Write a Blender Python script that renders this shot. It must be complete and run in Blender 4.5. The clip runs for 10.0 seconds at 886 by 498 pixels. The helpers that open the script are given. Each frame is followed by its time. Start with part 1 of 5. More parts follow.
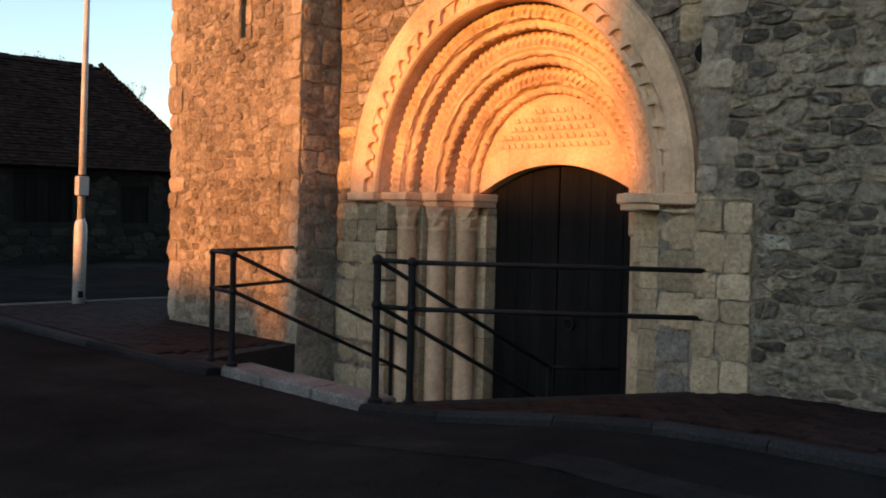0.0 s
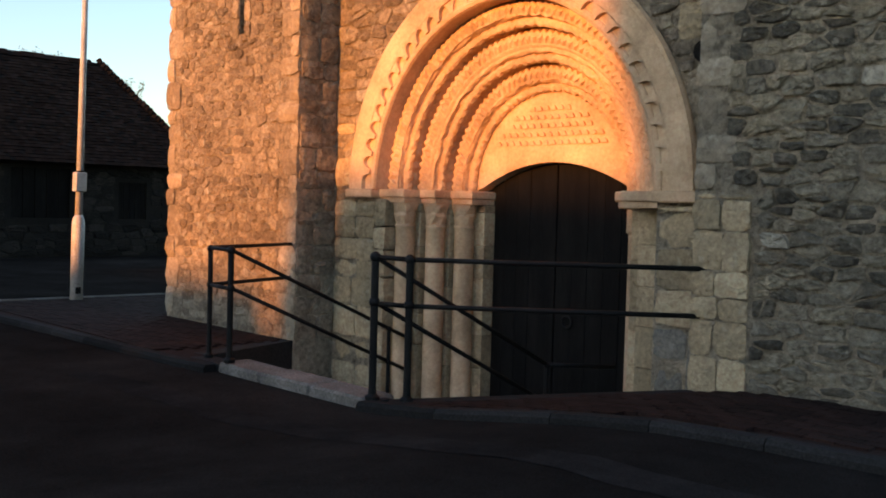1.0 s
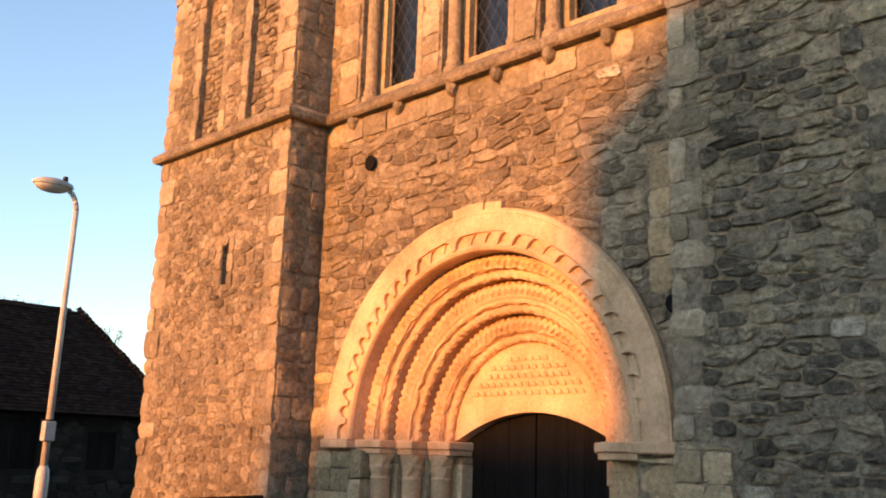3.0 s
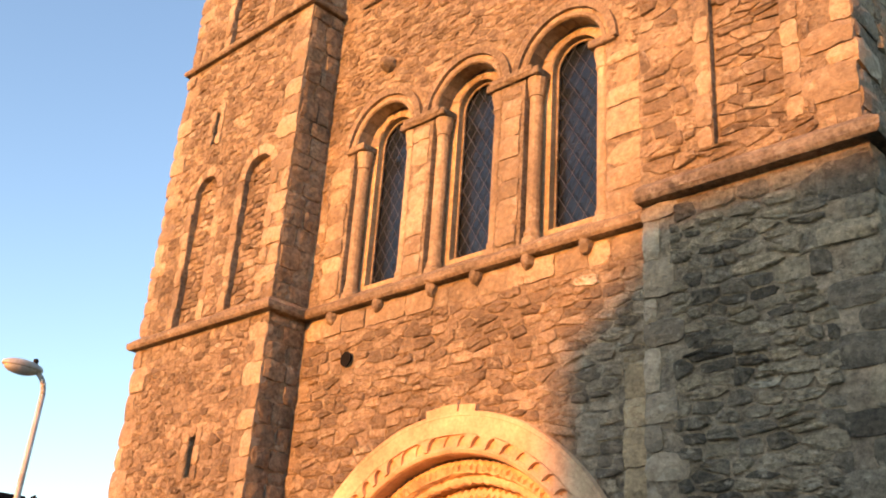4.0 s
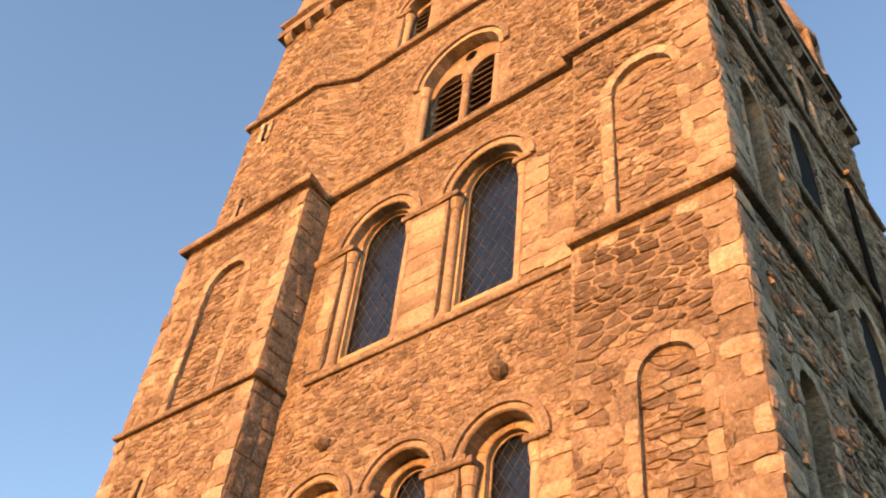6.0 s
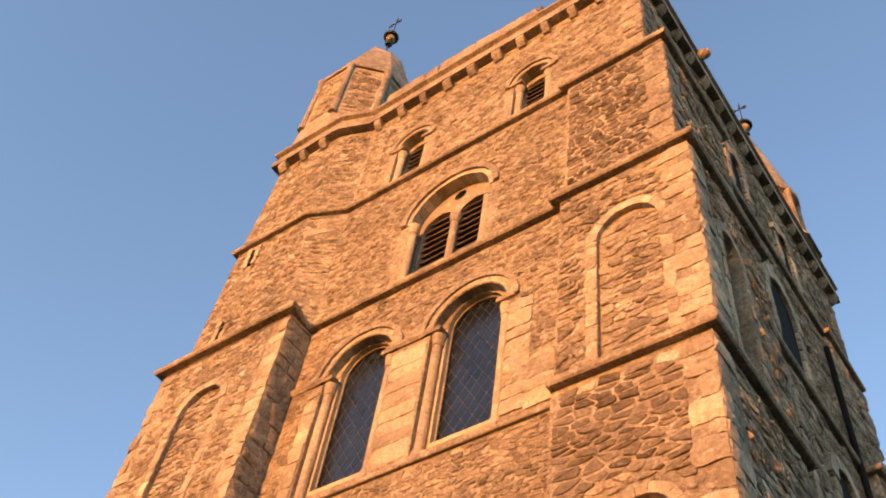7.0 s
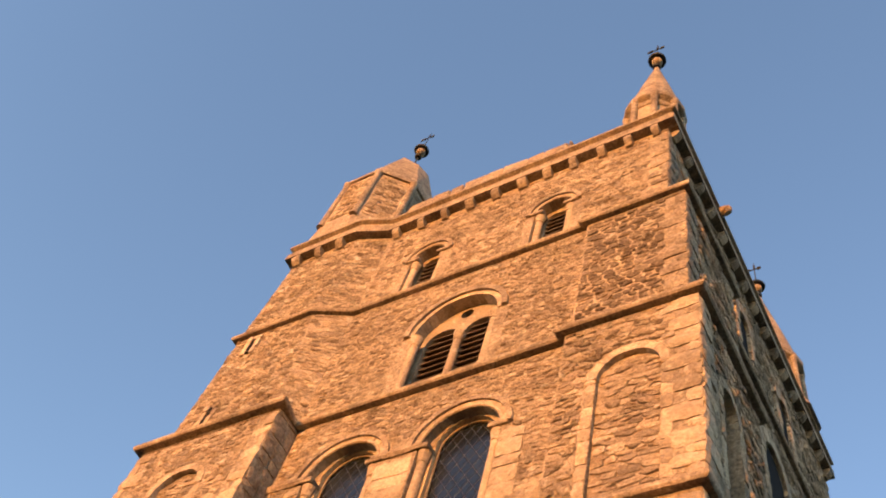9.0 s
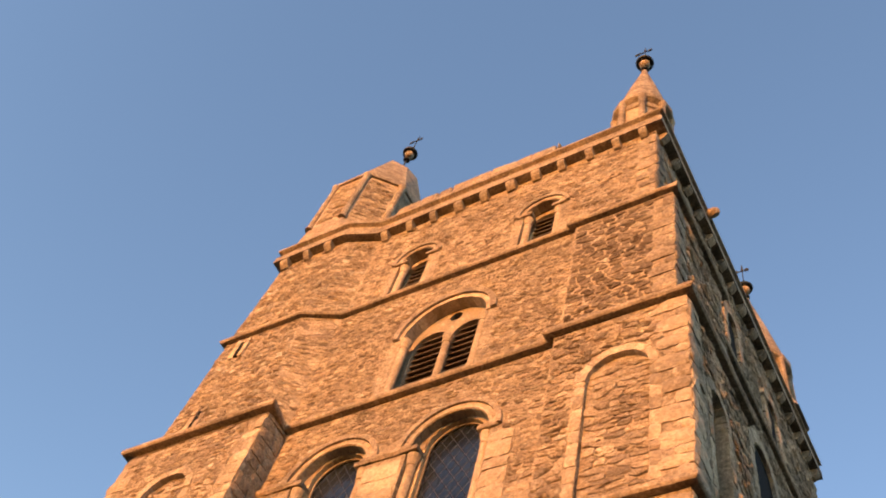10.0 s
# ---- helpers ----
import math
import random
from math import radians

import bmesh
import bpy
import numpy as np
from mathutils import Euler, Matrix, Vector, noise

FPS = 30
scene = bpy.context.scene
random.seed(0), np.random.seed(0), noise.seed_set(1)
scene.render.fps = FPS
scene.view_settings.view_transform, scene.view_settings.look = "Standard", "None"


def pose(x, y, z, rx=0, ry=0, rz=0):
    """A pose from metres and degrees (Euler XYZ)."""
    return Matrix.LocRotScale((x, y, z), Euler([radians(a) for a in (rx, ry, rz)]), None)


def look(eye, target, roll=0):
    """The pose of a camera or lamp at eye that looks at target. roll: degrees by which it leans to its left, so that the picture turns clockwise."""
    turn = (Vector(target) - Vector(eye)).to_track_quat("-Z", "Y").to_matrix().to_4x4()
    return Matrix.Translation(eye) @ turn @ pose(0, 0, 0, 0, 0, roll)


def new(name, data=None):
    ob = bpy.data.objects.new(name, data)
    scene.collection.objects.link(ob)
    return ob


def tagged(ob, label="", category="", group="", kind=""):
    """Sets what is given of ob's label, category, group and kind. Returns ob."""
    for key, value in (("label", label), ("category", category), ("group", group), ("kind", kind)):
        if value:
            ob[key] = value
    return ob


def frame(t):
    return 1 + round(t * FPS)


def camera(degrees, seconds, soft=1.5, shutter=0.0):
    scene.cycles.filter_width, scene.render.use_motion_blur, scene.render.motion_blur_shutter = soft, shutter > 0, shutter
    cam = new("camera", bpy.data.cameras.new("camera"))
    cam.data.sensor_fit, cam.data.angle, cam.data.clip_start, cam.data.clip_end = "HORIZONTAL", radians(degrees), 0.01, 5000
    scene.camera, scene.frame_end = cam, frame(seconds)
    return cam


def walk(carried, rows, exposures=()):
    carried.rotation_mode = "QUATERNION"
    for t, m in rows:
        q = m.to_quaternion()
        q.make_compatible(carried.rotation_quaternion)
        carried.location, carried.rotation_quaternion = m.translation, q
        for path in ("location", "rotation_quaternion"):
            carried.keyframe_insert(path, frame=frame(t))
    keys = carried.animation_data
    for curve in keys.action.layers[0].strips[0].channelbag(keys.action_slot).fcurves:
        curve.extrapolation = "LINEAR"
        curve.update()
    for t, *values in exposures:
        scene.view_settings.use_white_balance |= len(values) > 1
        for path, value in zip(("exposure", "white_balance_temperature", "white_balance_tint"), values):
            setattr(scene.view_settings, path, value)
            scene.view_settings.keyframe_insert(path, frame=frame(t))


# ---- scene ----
EYE = 1.55
cam = camera(47.75, 10.0, soft=1.9)
ROWS = [  # seconds, yaw, pitch, roll: a hand-held camera that turns where it stands
    (0, 47.002, -2.151, 1.392),
    (0.5, 46.910, -2.211, 1.401),
    (1, 46.881, -2.305, 1.594),
    (1.5, 46.805, -1.463, 1.616),
    (2, 46.631, 1.910, 1.389),
    (2.5, 46.417, 6.172, 1.818),
    (2.7, 46.297, 8.482, 1.826),
    (3.8, 45.431, 21.089, 2.909),
    (4, 45.209, 23.399, 4.149),
    (4.5, 44.790, 29.076, 5.183),
    (5, 44.424, 34.971, 6.147),
    (5.5, 43.705, 40.517, 6.730),
    (5.7, 43.612, 42.565, 6.935),
    (6.8, 43.409, 51.857, 10.014),
    (7, 43.836, 53.234, 11.001),
    (7.5, 45.007, 56.326, 14.191),
    (8, 46.102, 57.365, 17.798),
    (8.5, 48.205, 58.471, 21.748),
    (9, 48.038, 59.441, 22.794),
    (9.5, 47.257, 59.660, 22.240),
    (10, 46.975, 59.825, 21.714),
]
walk(cam, [(t, pose(0, 0, EYE, 90, 0, yaw) @ pose(0, 0, 0, pitch, 0, 0) @ pose(0, 0, 0, 0, 0, roll)) for t, yaw, pitch, roll in ROWS],
     exposures=[(0.0, 1.65, 8700, 20), (2.0, 1.7, 8700, 20), (4.0, 1.99, 8700, 20), (7.0, 1.95, 8700, 20), (10.0, 1.88, 8700, 20)])

# ---- light ----
SUN_AZ, SUN_EL = radians(-0.5), radians(8)         # from the west front's normal, above the horizon
to_sun = Vector((-math.sin(SUN_AZ) * math.cos(SUN_EL), -math.cos(SUN_AZ) * math.cos(SUN_EL), math.sin(SUN_EL)))
world = bpy.data.worlds.new("evening_sky")
scene.world = world
world.use_nodes = True
wn = world.node_tree
sky = wn.nodes.new("ShaderNodeTexSky")
sky.sky_type, sky.sun_disc = "NISHITA", False
sky.sun_elevation, sky.sun_rotation = SUN_EL, math.atan2(to_sun.x, to_sun.y)
sky.air_density, sky.dust_density, sky.ozone_density = 1.0, 0.5, 3.2
wn.nodes["Background"].inputs["Strength"].default_value = 0.15
wn.links.new(sky.outputs[0], wn.nodes["Background"].inputs["Color"])
sun = new("sun", bpy.data.lights.new("sun", "SUN"))
sun.data.energy, sun.data.angle, sun.data.color = 2.2, radians(0.8), (1.0, 0.40, 0.10)
sun.matrix_world = look(to_sun * 60, (0, 0, 0))


# ---- materials ----
def mat(name, cols, scale=3.0, rough=0.9, bump=0.3, fine=40.0, vary=None, metal=0.0, bump_dist=0.02, spec=0.2, streak=1.0, soil=0.72, speckle=0.55, crag=0.0, mixed=0.62, lichen_pit_shade=0.0):
    """Procedural surface: three colours blended by broad and fine noise; vary adds piece-to-piece change ('object' or 'island')."""
    m = bpy.data.materials.new(name)
    m.use_nodes = True
    t = m.node_tree
    b = t.nodes["Principled BSDF"]
    b.inputs["Roughness"].default_value, b.inputs["Metallic"].default_value = rough, metal
    b.inputs["Specular IOR Level"].default_value = spec
    co = t.nodes.new("ShaderNodeTexCoord")
    mp = t.nodes.new("ShaderNodeMapping")
    mp.inputs["Scale"].default_value = (1, 1, streak)
    t.links.new(co.outputs["Object"], mp.inputs[0])
    n1 = t.nodes.new("ShaderNodeTexNoise")
    n1.inputs["Scale"].default_value, n1.inputs["Detail"].default_value, n1.inputs["Roughness"].default_value = scale, 6, 0.65
    n2 = t.nodes.new("ShaderNodeTexNoise")
    n2.inputs["Scale"].default_value, n2.inputs["Detail"].default_value, n2.inputs["Roughness"].default_value = fine, 5, 0.7
    t.links.new(mp.outputs[0], n1.inputs[0])
    t.links.new(mp.outputs[0], n2.inputs[0])
    val = n1.outputs[0]
    if vary:
        src = t.nodes.new("ShaderNodeObjectInfo" if vary == "object" else "ShaderNodeNewGeometry")
        rnd = src.outputs["Random"] if vary == "object" else src.outputs["Random Per Island"]
        mx = t.nodes.new("ShaderNodeMix")
        mx.inputs[0].default_value = mixed
        t.links.new(val, mx.inputs[2])
        t.links.new(rnd, mx.inputs[3])
        val = mx.outputs[0]
    ramp = t.nodes.new("ShaderNodeValToRGB")
    lo, hi = (0.2, 0.8) if vary else (0.33, 0.67)
    e = ramp.color_ramp.elements
    e[0].position, e[1].position = lo, hi
    e[0].color, e[1].color = (*cols[0], 1), (*cols[-1], 1)
    for k, c in enumerate(cols[1:-1]):
        x = e.new(lo + (hi - lo) * (k + 1) / (len(cols) - 1))
        x.color = (*c, 1)
    t.links.new(val, ramp.inputs[0])
    grain = t.nodes.new("ShaderNodeMix")
    grain.data_type, grain.blend_type = "RGBA", "OVERLAY"
    grain.inputs[0].default_value = speckle
    wide_grain = t.nodes.new("ShaderNodeMapRange")
    wide_grain.inputs[1].default_value, wide_grain.inputs[2].default_value = 0.28, 0.72
    t.links.new(n2.outputs[0], wide_grain.inputs[0])
    t.links.new(ramp.outputs[0], grain.inputs[6])
    t.links.new(wide_grain.outputs[0], grain.inputs[7])
    stain = t.nodes.new("ShaderNodeTexNoise")
    stain.inputs["Scale"].default_value, stain.inputs["Detail"].default_value, stain.inputs["Roughness"].default_value = 0.9, 7, 0.72
    t.links.new(co.outputs["Object"], stain.inputs[0])
    sr = t.nodes.new("ShaderNodeMapRange")
    sr.inputs[1].default_value, sr.inputs[2].default_value, sr.inputs[3].default_value, sr.inputs[4].default_value = 0.35, 0.62, soil, 1.08
    t.links.new(stain.outputs[0], sr.inputs[0])
    worn = t.nodes.new("ShaderNodeMix")
    worn.data_type, worn.blend_type = "RGBA", "MULTIPLY"
    worn.inputs[0].default_value = 1.0
    t.links.new(grain.outputs[2], worn.inputs[6])
    t.links.new(sr.outputs[0], worn.inputs[7])
    tone = worn.outputs[2]
    if lichen_pit_shade:                              # pale lichen crusts, and dark spots painting in shaded pits of weathered stone
        for size, lo, hi, shade in ((7.0, 0.60, 0.66, (0.56, 0.49, 0.37)), (11.0, 0.645, 0.70, (0.10, 0.08, 0.058))):
            spots = t.nodes.new("ShaderNodeTexNoise")
            spots.inputs["Scale"].default_value, spots.inputs["Detail"].default_value, spots.inputs["Roughness"].default_value = size, 5, 0.6
            t.links.new(co.outputs["Object"], spots.inputs[0])
            cover = t.nodes.new("ShaderNodeMapRange")
            cover.inputs[1].default_value, cover.inputs[2].default_value, cover.inputs[4].default_value = lo, hi, lichen_pit_shade
            t.links.new(spots.outputs[0], cover.inputs[0])
            crust_or_pit = t.nodes.new("ShaderNodeMix")
            crust_or_pit.data_type = "RGBA"
            t.links.new(cover.outputs[0], crust_or_pit.inputs[0])
            t.links.new(tone, crust_or_pit.inputs[6])
            crust_or_pit.inputs[7].default_value = (*shade, 1)
            tone = crust_or_pit.outputs[2]
    t.links.new(tone, b.inputs["Base Color"])
    if bump:
        bp = t.nodes.new("ShaderNodeBump")
        bp.inputs["Strength"].default_value, bp.inputs["Distance"].default_value = bump, bump_dist
        t.links.new(n2.outputs[0], bp.inputs["Height"])
        t.links.new(bp.outputs[0], b.inputs["Normal"])
        if crag:                            # broken, bedded faces a hand's width across
            bed_map = t.nodes.new("ShaderNodeMapping")
            bed_map.inputs["Scale"].default_value = (1, 1, 1.9)
            t.links.new(co.outputs["Object"], bed_map.inputs[0])
            n3 = t.nodes.new("ShaderNodeTexNoise")
            n3.inputs["Scale"].default_value, n3.inputs["Detail"].default_value, n3.inputs["Roughness"].default_value = 7.5, 7, 0.68
            n3.inputs["Distortion"].default_value = 0.6
            t.links.new(bed_map.outputs[0], n3.inputs[0])
            cb = t.nodes.new("ShaderNodeBump")
            cb.inputs["Strength"].default_value, cb.inputs["Distance"].default_value = 1.0, crag
            t.links.new(n3.outputs[0], cb.inputs["Height"])
            t.links.new(cb.outputs[0], bp.inputs["Normal"])
    return m


M_MORTAR = mat("lime_mortar", [(0.3, 0.238, 0.168), (0.408, 0.326, 0.23), (0.516, 0.414, 0.294)], 1.3, 0.95, 1.0, 16, bump_dist=0.05, crag=0.08, lichen_pit_shade=0.55)
M_RUBBLE = mat("ragstone_rubble", [(0.211, 0.167, 0.121), (0.32, 0.252, 0.18), (0.429, 0.342, 0.244), (0.551, 0.442, 0.314)], 1.7, 0.95, 0.8, 17, "island", bump_dist=0.04, speckle=0.42, crag=0.075, mixed=0.5, lichen_pit_shade=0.6)
M_STONE = mat("dark_ragstone_block", [(0.13, 0.112, 0.085), (0.25, 0.213, 0.158), (0.37, 0.312, 0.224), (0.50, 0.405, 0.275)], 1.7, 0.95, 1.0, 17, "object", bump_dist=0.05, crag=0.07, mixed=0.58, lichen_pit_shade=0.6)
M_GREY = mat("dark_ragstone_rubble", [(0.13, 0.112, 0.085), (0.25, 0.213, 0.158), (0.37, 0.312, 0.224), (0.50, 0.405, 0.275)], 1.7, 0.95, 0.8, 17, "island", bump_dist=0.05, speckle=0.42, crag=0.07, mixed=0.58, lichen_pit_shade=0.6)
M_BROWN = mat("brown_ragstone_rubble", [(0.12, 0.092, 0.066), (0.19, 0.147, 0.105), (0.28, 0.218, 0.155)], 1.7, 0.95, 0.8, 17, "island", bump_dist=0.04, speckle=0.4, crag=0.05, mixed=0.5, lichen_pit_shade=0.3)
M_ASHLAR = mat("caen_ashlar", [(0.276, 0.218, 0.154), (0.384, 0.307, 0.216), (0.48, 0.384, 0.271), (0.576, 0.462, 0.326)], 1.5, 0.93, 0.7, 19, "object", bump_dist=0.035, soil=0.6, speckle=0.34, crag=0.035, mixed=0.5, lichen_pit_shade=0.5)
M_CARVED = mat("carved_caen_stone", [(0.51, 0.335, 0.20), (0.64, 0.425, 0.262), (0.73, 0.505, 0.32)], 1.8, 0.88, 0.3, 26, bump_dist=0.02, soil=0.84, speckle=0.2, crag=0.012)
M_PALE = mat("pale_caen_ashlar", [(0.36, 0.268, 0.162), (0.51, 0.38, 0.232), (0.65, 0.492, 0.305)], 1.6, 0.92, 0.6, 22, "object", bump_dist=0.03, speckle=0.4, crag=0.03, lichen_pit_shade=0.35)
M_LICHEN = mat("pale_lichened_stone", [(0.34, 0.295, 0.22), (0.42, 0.37, 0.28), (0.50, 0.45, 0.36)], 2.0, 0.95, 0.9, 20, "island", bump_dist=0.04)
M_STRING = mat("weathered_string_stone", [(0.176, 0.141, 0.101), (0.286, 0.227, 0.162), (0.396, 0.317, 0.226)], 2.2, 0.92, 0.7, 20, bump_dist=0.03, crag=0.035, lichen_pit_shade=0.5)
# street colours lie below the real materials': part of their shade is painted in
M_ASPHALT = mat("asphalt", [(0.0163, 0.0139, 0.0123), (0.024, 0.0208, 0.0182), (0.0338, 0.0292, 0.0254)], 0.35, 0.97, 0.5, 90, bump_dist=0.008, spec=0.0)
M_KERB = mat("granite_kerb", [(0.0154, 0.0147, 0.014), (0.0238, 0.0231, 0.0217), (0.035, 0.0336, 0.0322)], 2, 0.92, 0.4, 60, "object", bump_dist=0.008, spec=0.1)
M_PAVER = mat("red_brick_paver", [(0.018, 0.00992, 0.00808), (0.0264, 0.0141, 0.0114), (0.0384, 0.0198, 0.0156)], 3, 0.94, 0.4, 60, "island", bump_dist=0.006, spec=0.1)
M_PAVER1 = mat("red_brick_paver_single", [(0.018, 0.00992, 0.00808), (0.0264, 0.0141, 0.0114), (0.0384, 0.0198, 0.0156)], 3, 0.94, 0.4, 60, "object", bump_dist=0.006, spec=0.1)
M_SLAB = mat("pale_coping_stone", [(0.123, 0.112, 0.0952), (0.179, 0.163, 0.14), (0.225, 0.207, 0.179)], 2, 0.9, 0.4, 40, bump_dist=0.01)
M_CEMENT = mat("grey_cement_render", [(0.17, 0.152, 0.122), (0.23, 0.206, 0.166), (0.30, 0.27, 0.218)], 2.4, 0.95, 0.5, 30, bump_dist=0.02, crag=0.03)
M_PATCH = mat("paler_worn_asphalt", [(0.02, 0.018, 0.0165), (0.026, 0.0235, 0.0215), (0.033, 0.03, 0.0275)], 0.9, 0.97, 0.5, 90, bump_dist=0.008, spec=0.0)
M_IRON = mat("black_painted_iron", [(0.006, 0.006, 0.006), (0.009, 0.009, 0.009), (0.015, 0.014, 0.013)], 8, 0.6, 0.15, 70, spec=0.2, bump_dist=0.004)
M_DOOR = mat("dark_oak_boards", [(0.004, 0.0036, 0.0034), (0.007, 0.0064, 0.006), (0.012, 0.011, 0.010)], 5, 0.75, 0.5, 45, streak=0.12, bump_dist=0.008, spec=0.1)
M_WIRE = mat("window_guard_wire", [(0.0476, 0.051, 0.0578), (0.0714, 0.0765, 0.085), (0.102, 0.107, 0.119)], 6, 0.6, 0.0, 50, metal=0.3)
M_GLASS = mat("old_dark_glass", [(0.006, 0.011, 0.018), (0.009, 0.015, 0.024), (0.013, 0.019, 0.028)], 2.5, 0.22, 0.25, 9, spec=0.5, bump_dist=0.01)
M_LOUVRE = mat("old_timber_louvre", [(0.05, 0.038, 0.026), (0.085, 0.065, 0.045), (0.13, 0.10, 0.07)], 4, 0.9, 0.4, 30)
# near black: paints in unlit voids, and colours the lead pipe
M_DARK = mat("void_shade_and_pipe_black", [(0.008, 0.007, 0.006), (0.01, 0.009, 0.008), (0.014, 0.012, 0.01)], 2, 1.0, 0.0)
M_POST = mat("pale_painted_steel", [(0.50, 0.47, 0.42), (0.60, 0.57, 0.52), (0.66, 0.63, 0.58)], 3, 0.45, 0.1, 60, spec=0.4)
M_PLASTIC = mat("frosted_lamp_bowl", [(0.55, 0.53, 0.48), (0.62, 0.6, 0.55), (0.68, 0.66, 0.6)], 3, 0.25, 0.0, 60, spec=0.5)
# barn roof and wall shade is put into these colours, far below real ones
M_ROOF = mat("shade_dark_roof_tile", [(0.0075, 0.0066, 0.006), (0.0118, 0.0104, 0.0094), (0.0195, 0.017, 0.0155)], 2, 0.97, 0.5, 40, "island", bump_dist=0.01, spec=0.08)
M_BARN = mat("shaded_barn_rubble", [(0.0109, 0.00955, 0.00819), (0.02, 0.0177, 0.0155), (0.0382, 0.0337, 0.0291)], 2, 0.95, 0.6, 30, "island", bump_dist=0.02)
M_TWIG = mat("bare_twig", [(0.06, 0.05, 0.035), (0.09, 0.07, 0.05), (0.12, 0.1, 0.07)], 5, 0.95, 0.1, 60)
M_LEAF = mat("small_leaf", [(0.05, 0.06, 0.025), (0.08, 0.08, 0.035), (0.12, 0.10, 0.045)], 5, 0.9, 0.1, 60, "island")
M_HOUSE = mat("plain_house_render", [(0.32, 0.29, 0.25), (0.38, 0.35, 0.3), (0.42, 0.39, 0.34)], 1, 0.95, 0.3, 30)
M_VANE = mat("dark_copper_vane", [(0.02, 0.025, 0.025), (0.03, 0.035, 0.035), (0.05, 0.055, 0.05)], 6, 0.6, 0.1, 40, metal=0.4)


# ---- builders ----
def thing(name, x=0.0, y=0.0, z=0.0, label="", category="", group="", kind=""):
    ob = new(name)
    ob.empty_display_size = 0.2
    ob.matrix_world = pose(x, y, z)
    return tagged(ob, label, category, group, kind)


def finish(ob, bm, material, smooth=False):
    bmesh.ops.recalc_face_normals(bm, faces=bm.faces)
    for f in bm.faces:
        f.smooth = smooth
    bm.to_mesh(ob.data)
    bm.free()
    ob.data.materials.append(material)


def part(name, bm, material, parent=None, label="", smooth=False):
    """A bmesh in world places as one mesh object under parent."""
    ob = new(name, bpy.data.meshes.new(name))
    finish(ob, bm, material, smooth)
    if parent:
        ob.parent = parent
        ob.matrix_parent_inverse = (Matrix.Translation(parent.matrix_world.translation)).inverted() if not parent.parent else Matrix.Identity(4)
        if not parent.parent:
            ob.matrix_parent_inverse = Matrix.Translation(-parent.location)
    if label:
        ob["label"] = label
    return ob


def raw_part(name, verts, faces, material, parent=None, label=""):
    me = bpy.data.meshes.new(name)
    me.from_pydata(verts, [], faces)
    me.materials.append(material)
    ob = new(name, me)
    if parent:
        ob.parent = parent
        if not parent.parent:
            ob.matrix_parent_inverse = Matrix.Translation(-parent.location)
    if label:
        ob["label"] = label
    return ob


def box(bm, x0, x1, y0, y1, z0, z1, bevel=0.0, jit=0.0):
    vs = [bm.verts.new((x, y, z)) for x in (x0, x1) for y in (y0, y1) for z in (z0, z1)]
    if jit:
        for v in vs:
            v.co += Vector((random.uniform(-jit, jit), random.uniform(-jit, jit), random.uniform(-jit, jit)))
    fs = [bm.faces.new([vs[i] for i in q]) for q in ((0, 1, 3, 2), (4, 6, 7, 5), (0, 4, 5, 1), (2, 3, 7, 6), (0, 2, 6, 4), (1, 5, 7, 3))]
    if bevel:
        bmesh.ops.bevel(bm, geom=list({e for f in fs for e in f.edges}), offset=bevel, segments=1, affect="EDGES")
    return vs


def tube(bm, a, b, r0, r1=None, n=10, caps=True):
    r1 = r0 if r1 is None else r1
    a, b = Vector(a), Vector(b)
    q = (b - a).to_track_quat("Z", "Y")
    rings = [[bm.verts.new(c + q @ Vector((r * math.cos(2 * math.pi * k / n), r * math.sin(2 * math.pi * k / n), 0))) for k in range(n)] for c, r in ((a, r0), (b, r1))]
    for k in range(n):
        bm.faces.new((rings[0][k], rings[0][(k + 1) % n], rings[1][(k + 1) % n], rings[1][k]))
    if caps:
        bm.faces.new(rings[0][::-1])
        bm.faces.new(rings[1])


def path_tube(bm, pts, r, n=8):
    for a, b in zip(pts, pts[1:]):
        tube(bm, a, b, r, n=n)


def lathe(bm, cx, cy, prof, n=16, turn=0.0):
    """A turned form about a vertical line: prof is (radius, height) rows."""
    rings = []
    for r, z in prof:
        rings.append([bm.verts.new((cx + r * math.cos(turn + 2 * math.pi * k / n), cy + r * math.sin(turn + 2 * math.pi * k / n), z)) for k in range(n)])
    for a, b in zip(rings, rings[1:]):
        for k in range(n):
            bm.faces.new((a[k], a[(k + 1) % n], b[(k + 1) % n], b[k]))
    bm.faces.new(rings[0][::-1])
    bm.faces.new(rings[-1])


def prism(bm, plan, z0, z1, plan1=None):
    a = [bm.verts.new((x, y, z0)) for x, y in plan]
    b = [bm.verts.new((x, y, z1)) for x, y in (plan1 or plan)]
    n = len(a)
    for k in range(n):
        bm.faces.new((a[k], a[(k + 1) % n], b[(k + 1) % n], b[k]))
    bm.faces.new(a[::-1])
    bm.faces.new(b)


def arch(cx, half, z0, spring, n=14, rise=1.0):
    """Outline of an arched opening, as (u, z) points."""
    pts = [(cx - half, z0)]
    pts += [(cx - half * math.cos(math.pi * k / n), spring + rise * half * math.sin(math.pi * k / n)) for k in range(n + 1)]
    return pts + [(cx + half, z0)]


class Face:
    """A wall face: u runs along it, z up, d out of it; org is u = 0 on the face."""
    def __init__(self, org, along, out):
        self.org, self.along, self.out = Vector(org), Vector(along), Vector(out)

    def at(self, u, z, d=0.0):
        return self.org + self.along * u + self.out * d + Vector((0, 0, z))


def west(y):
    return Face((0, y, 0), (1, 0, 0), (0, -1, 0))


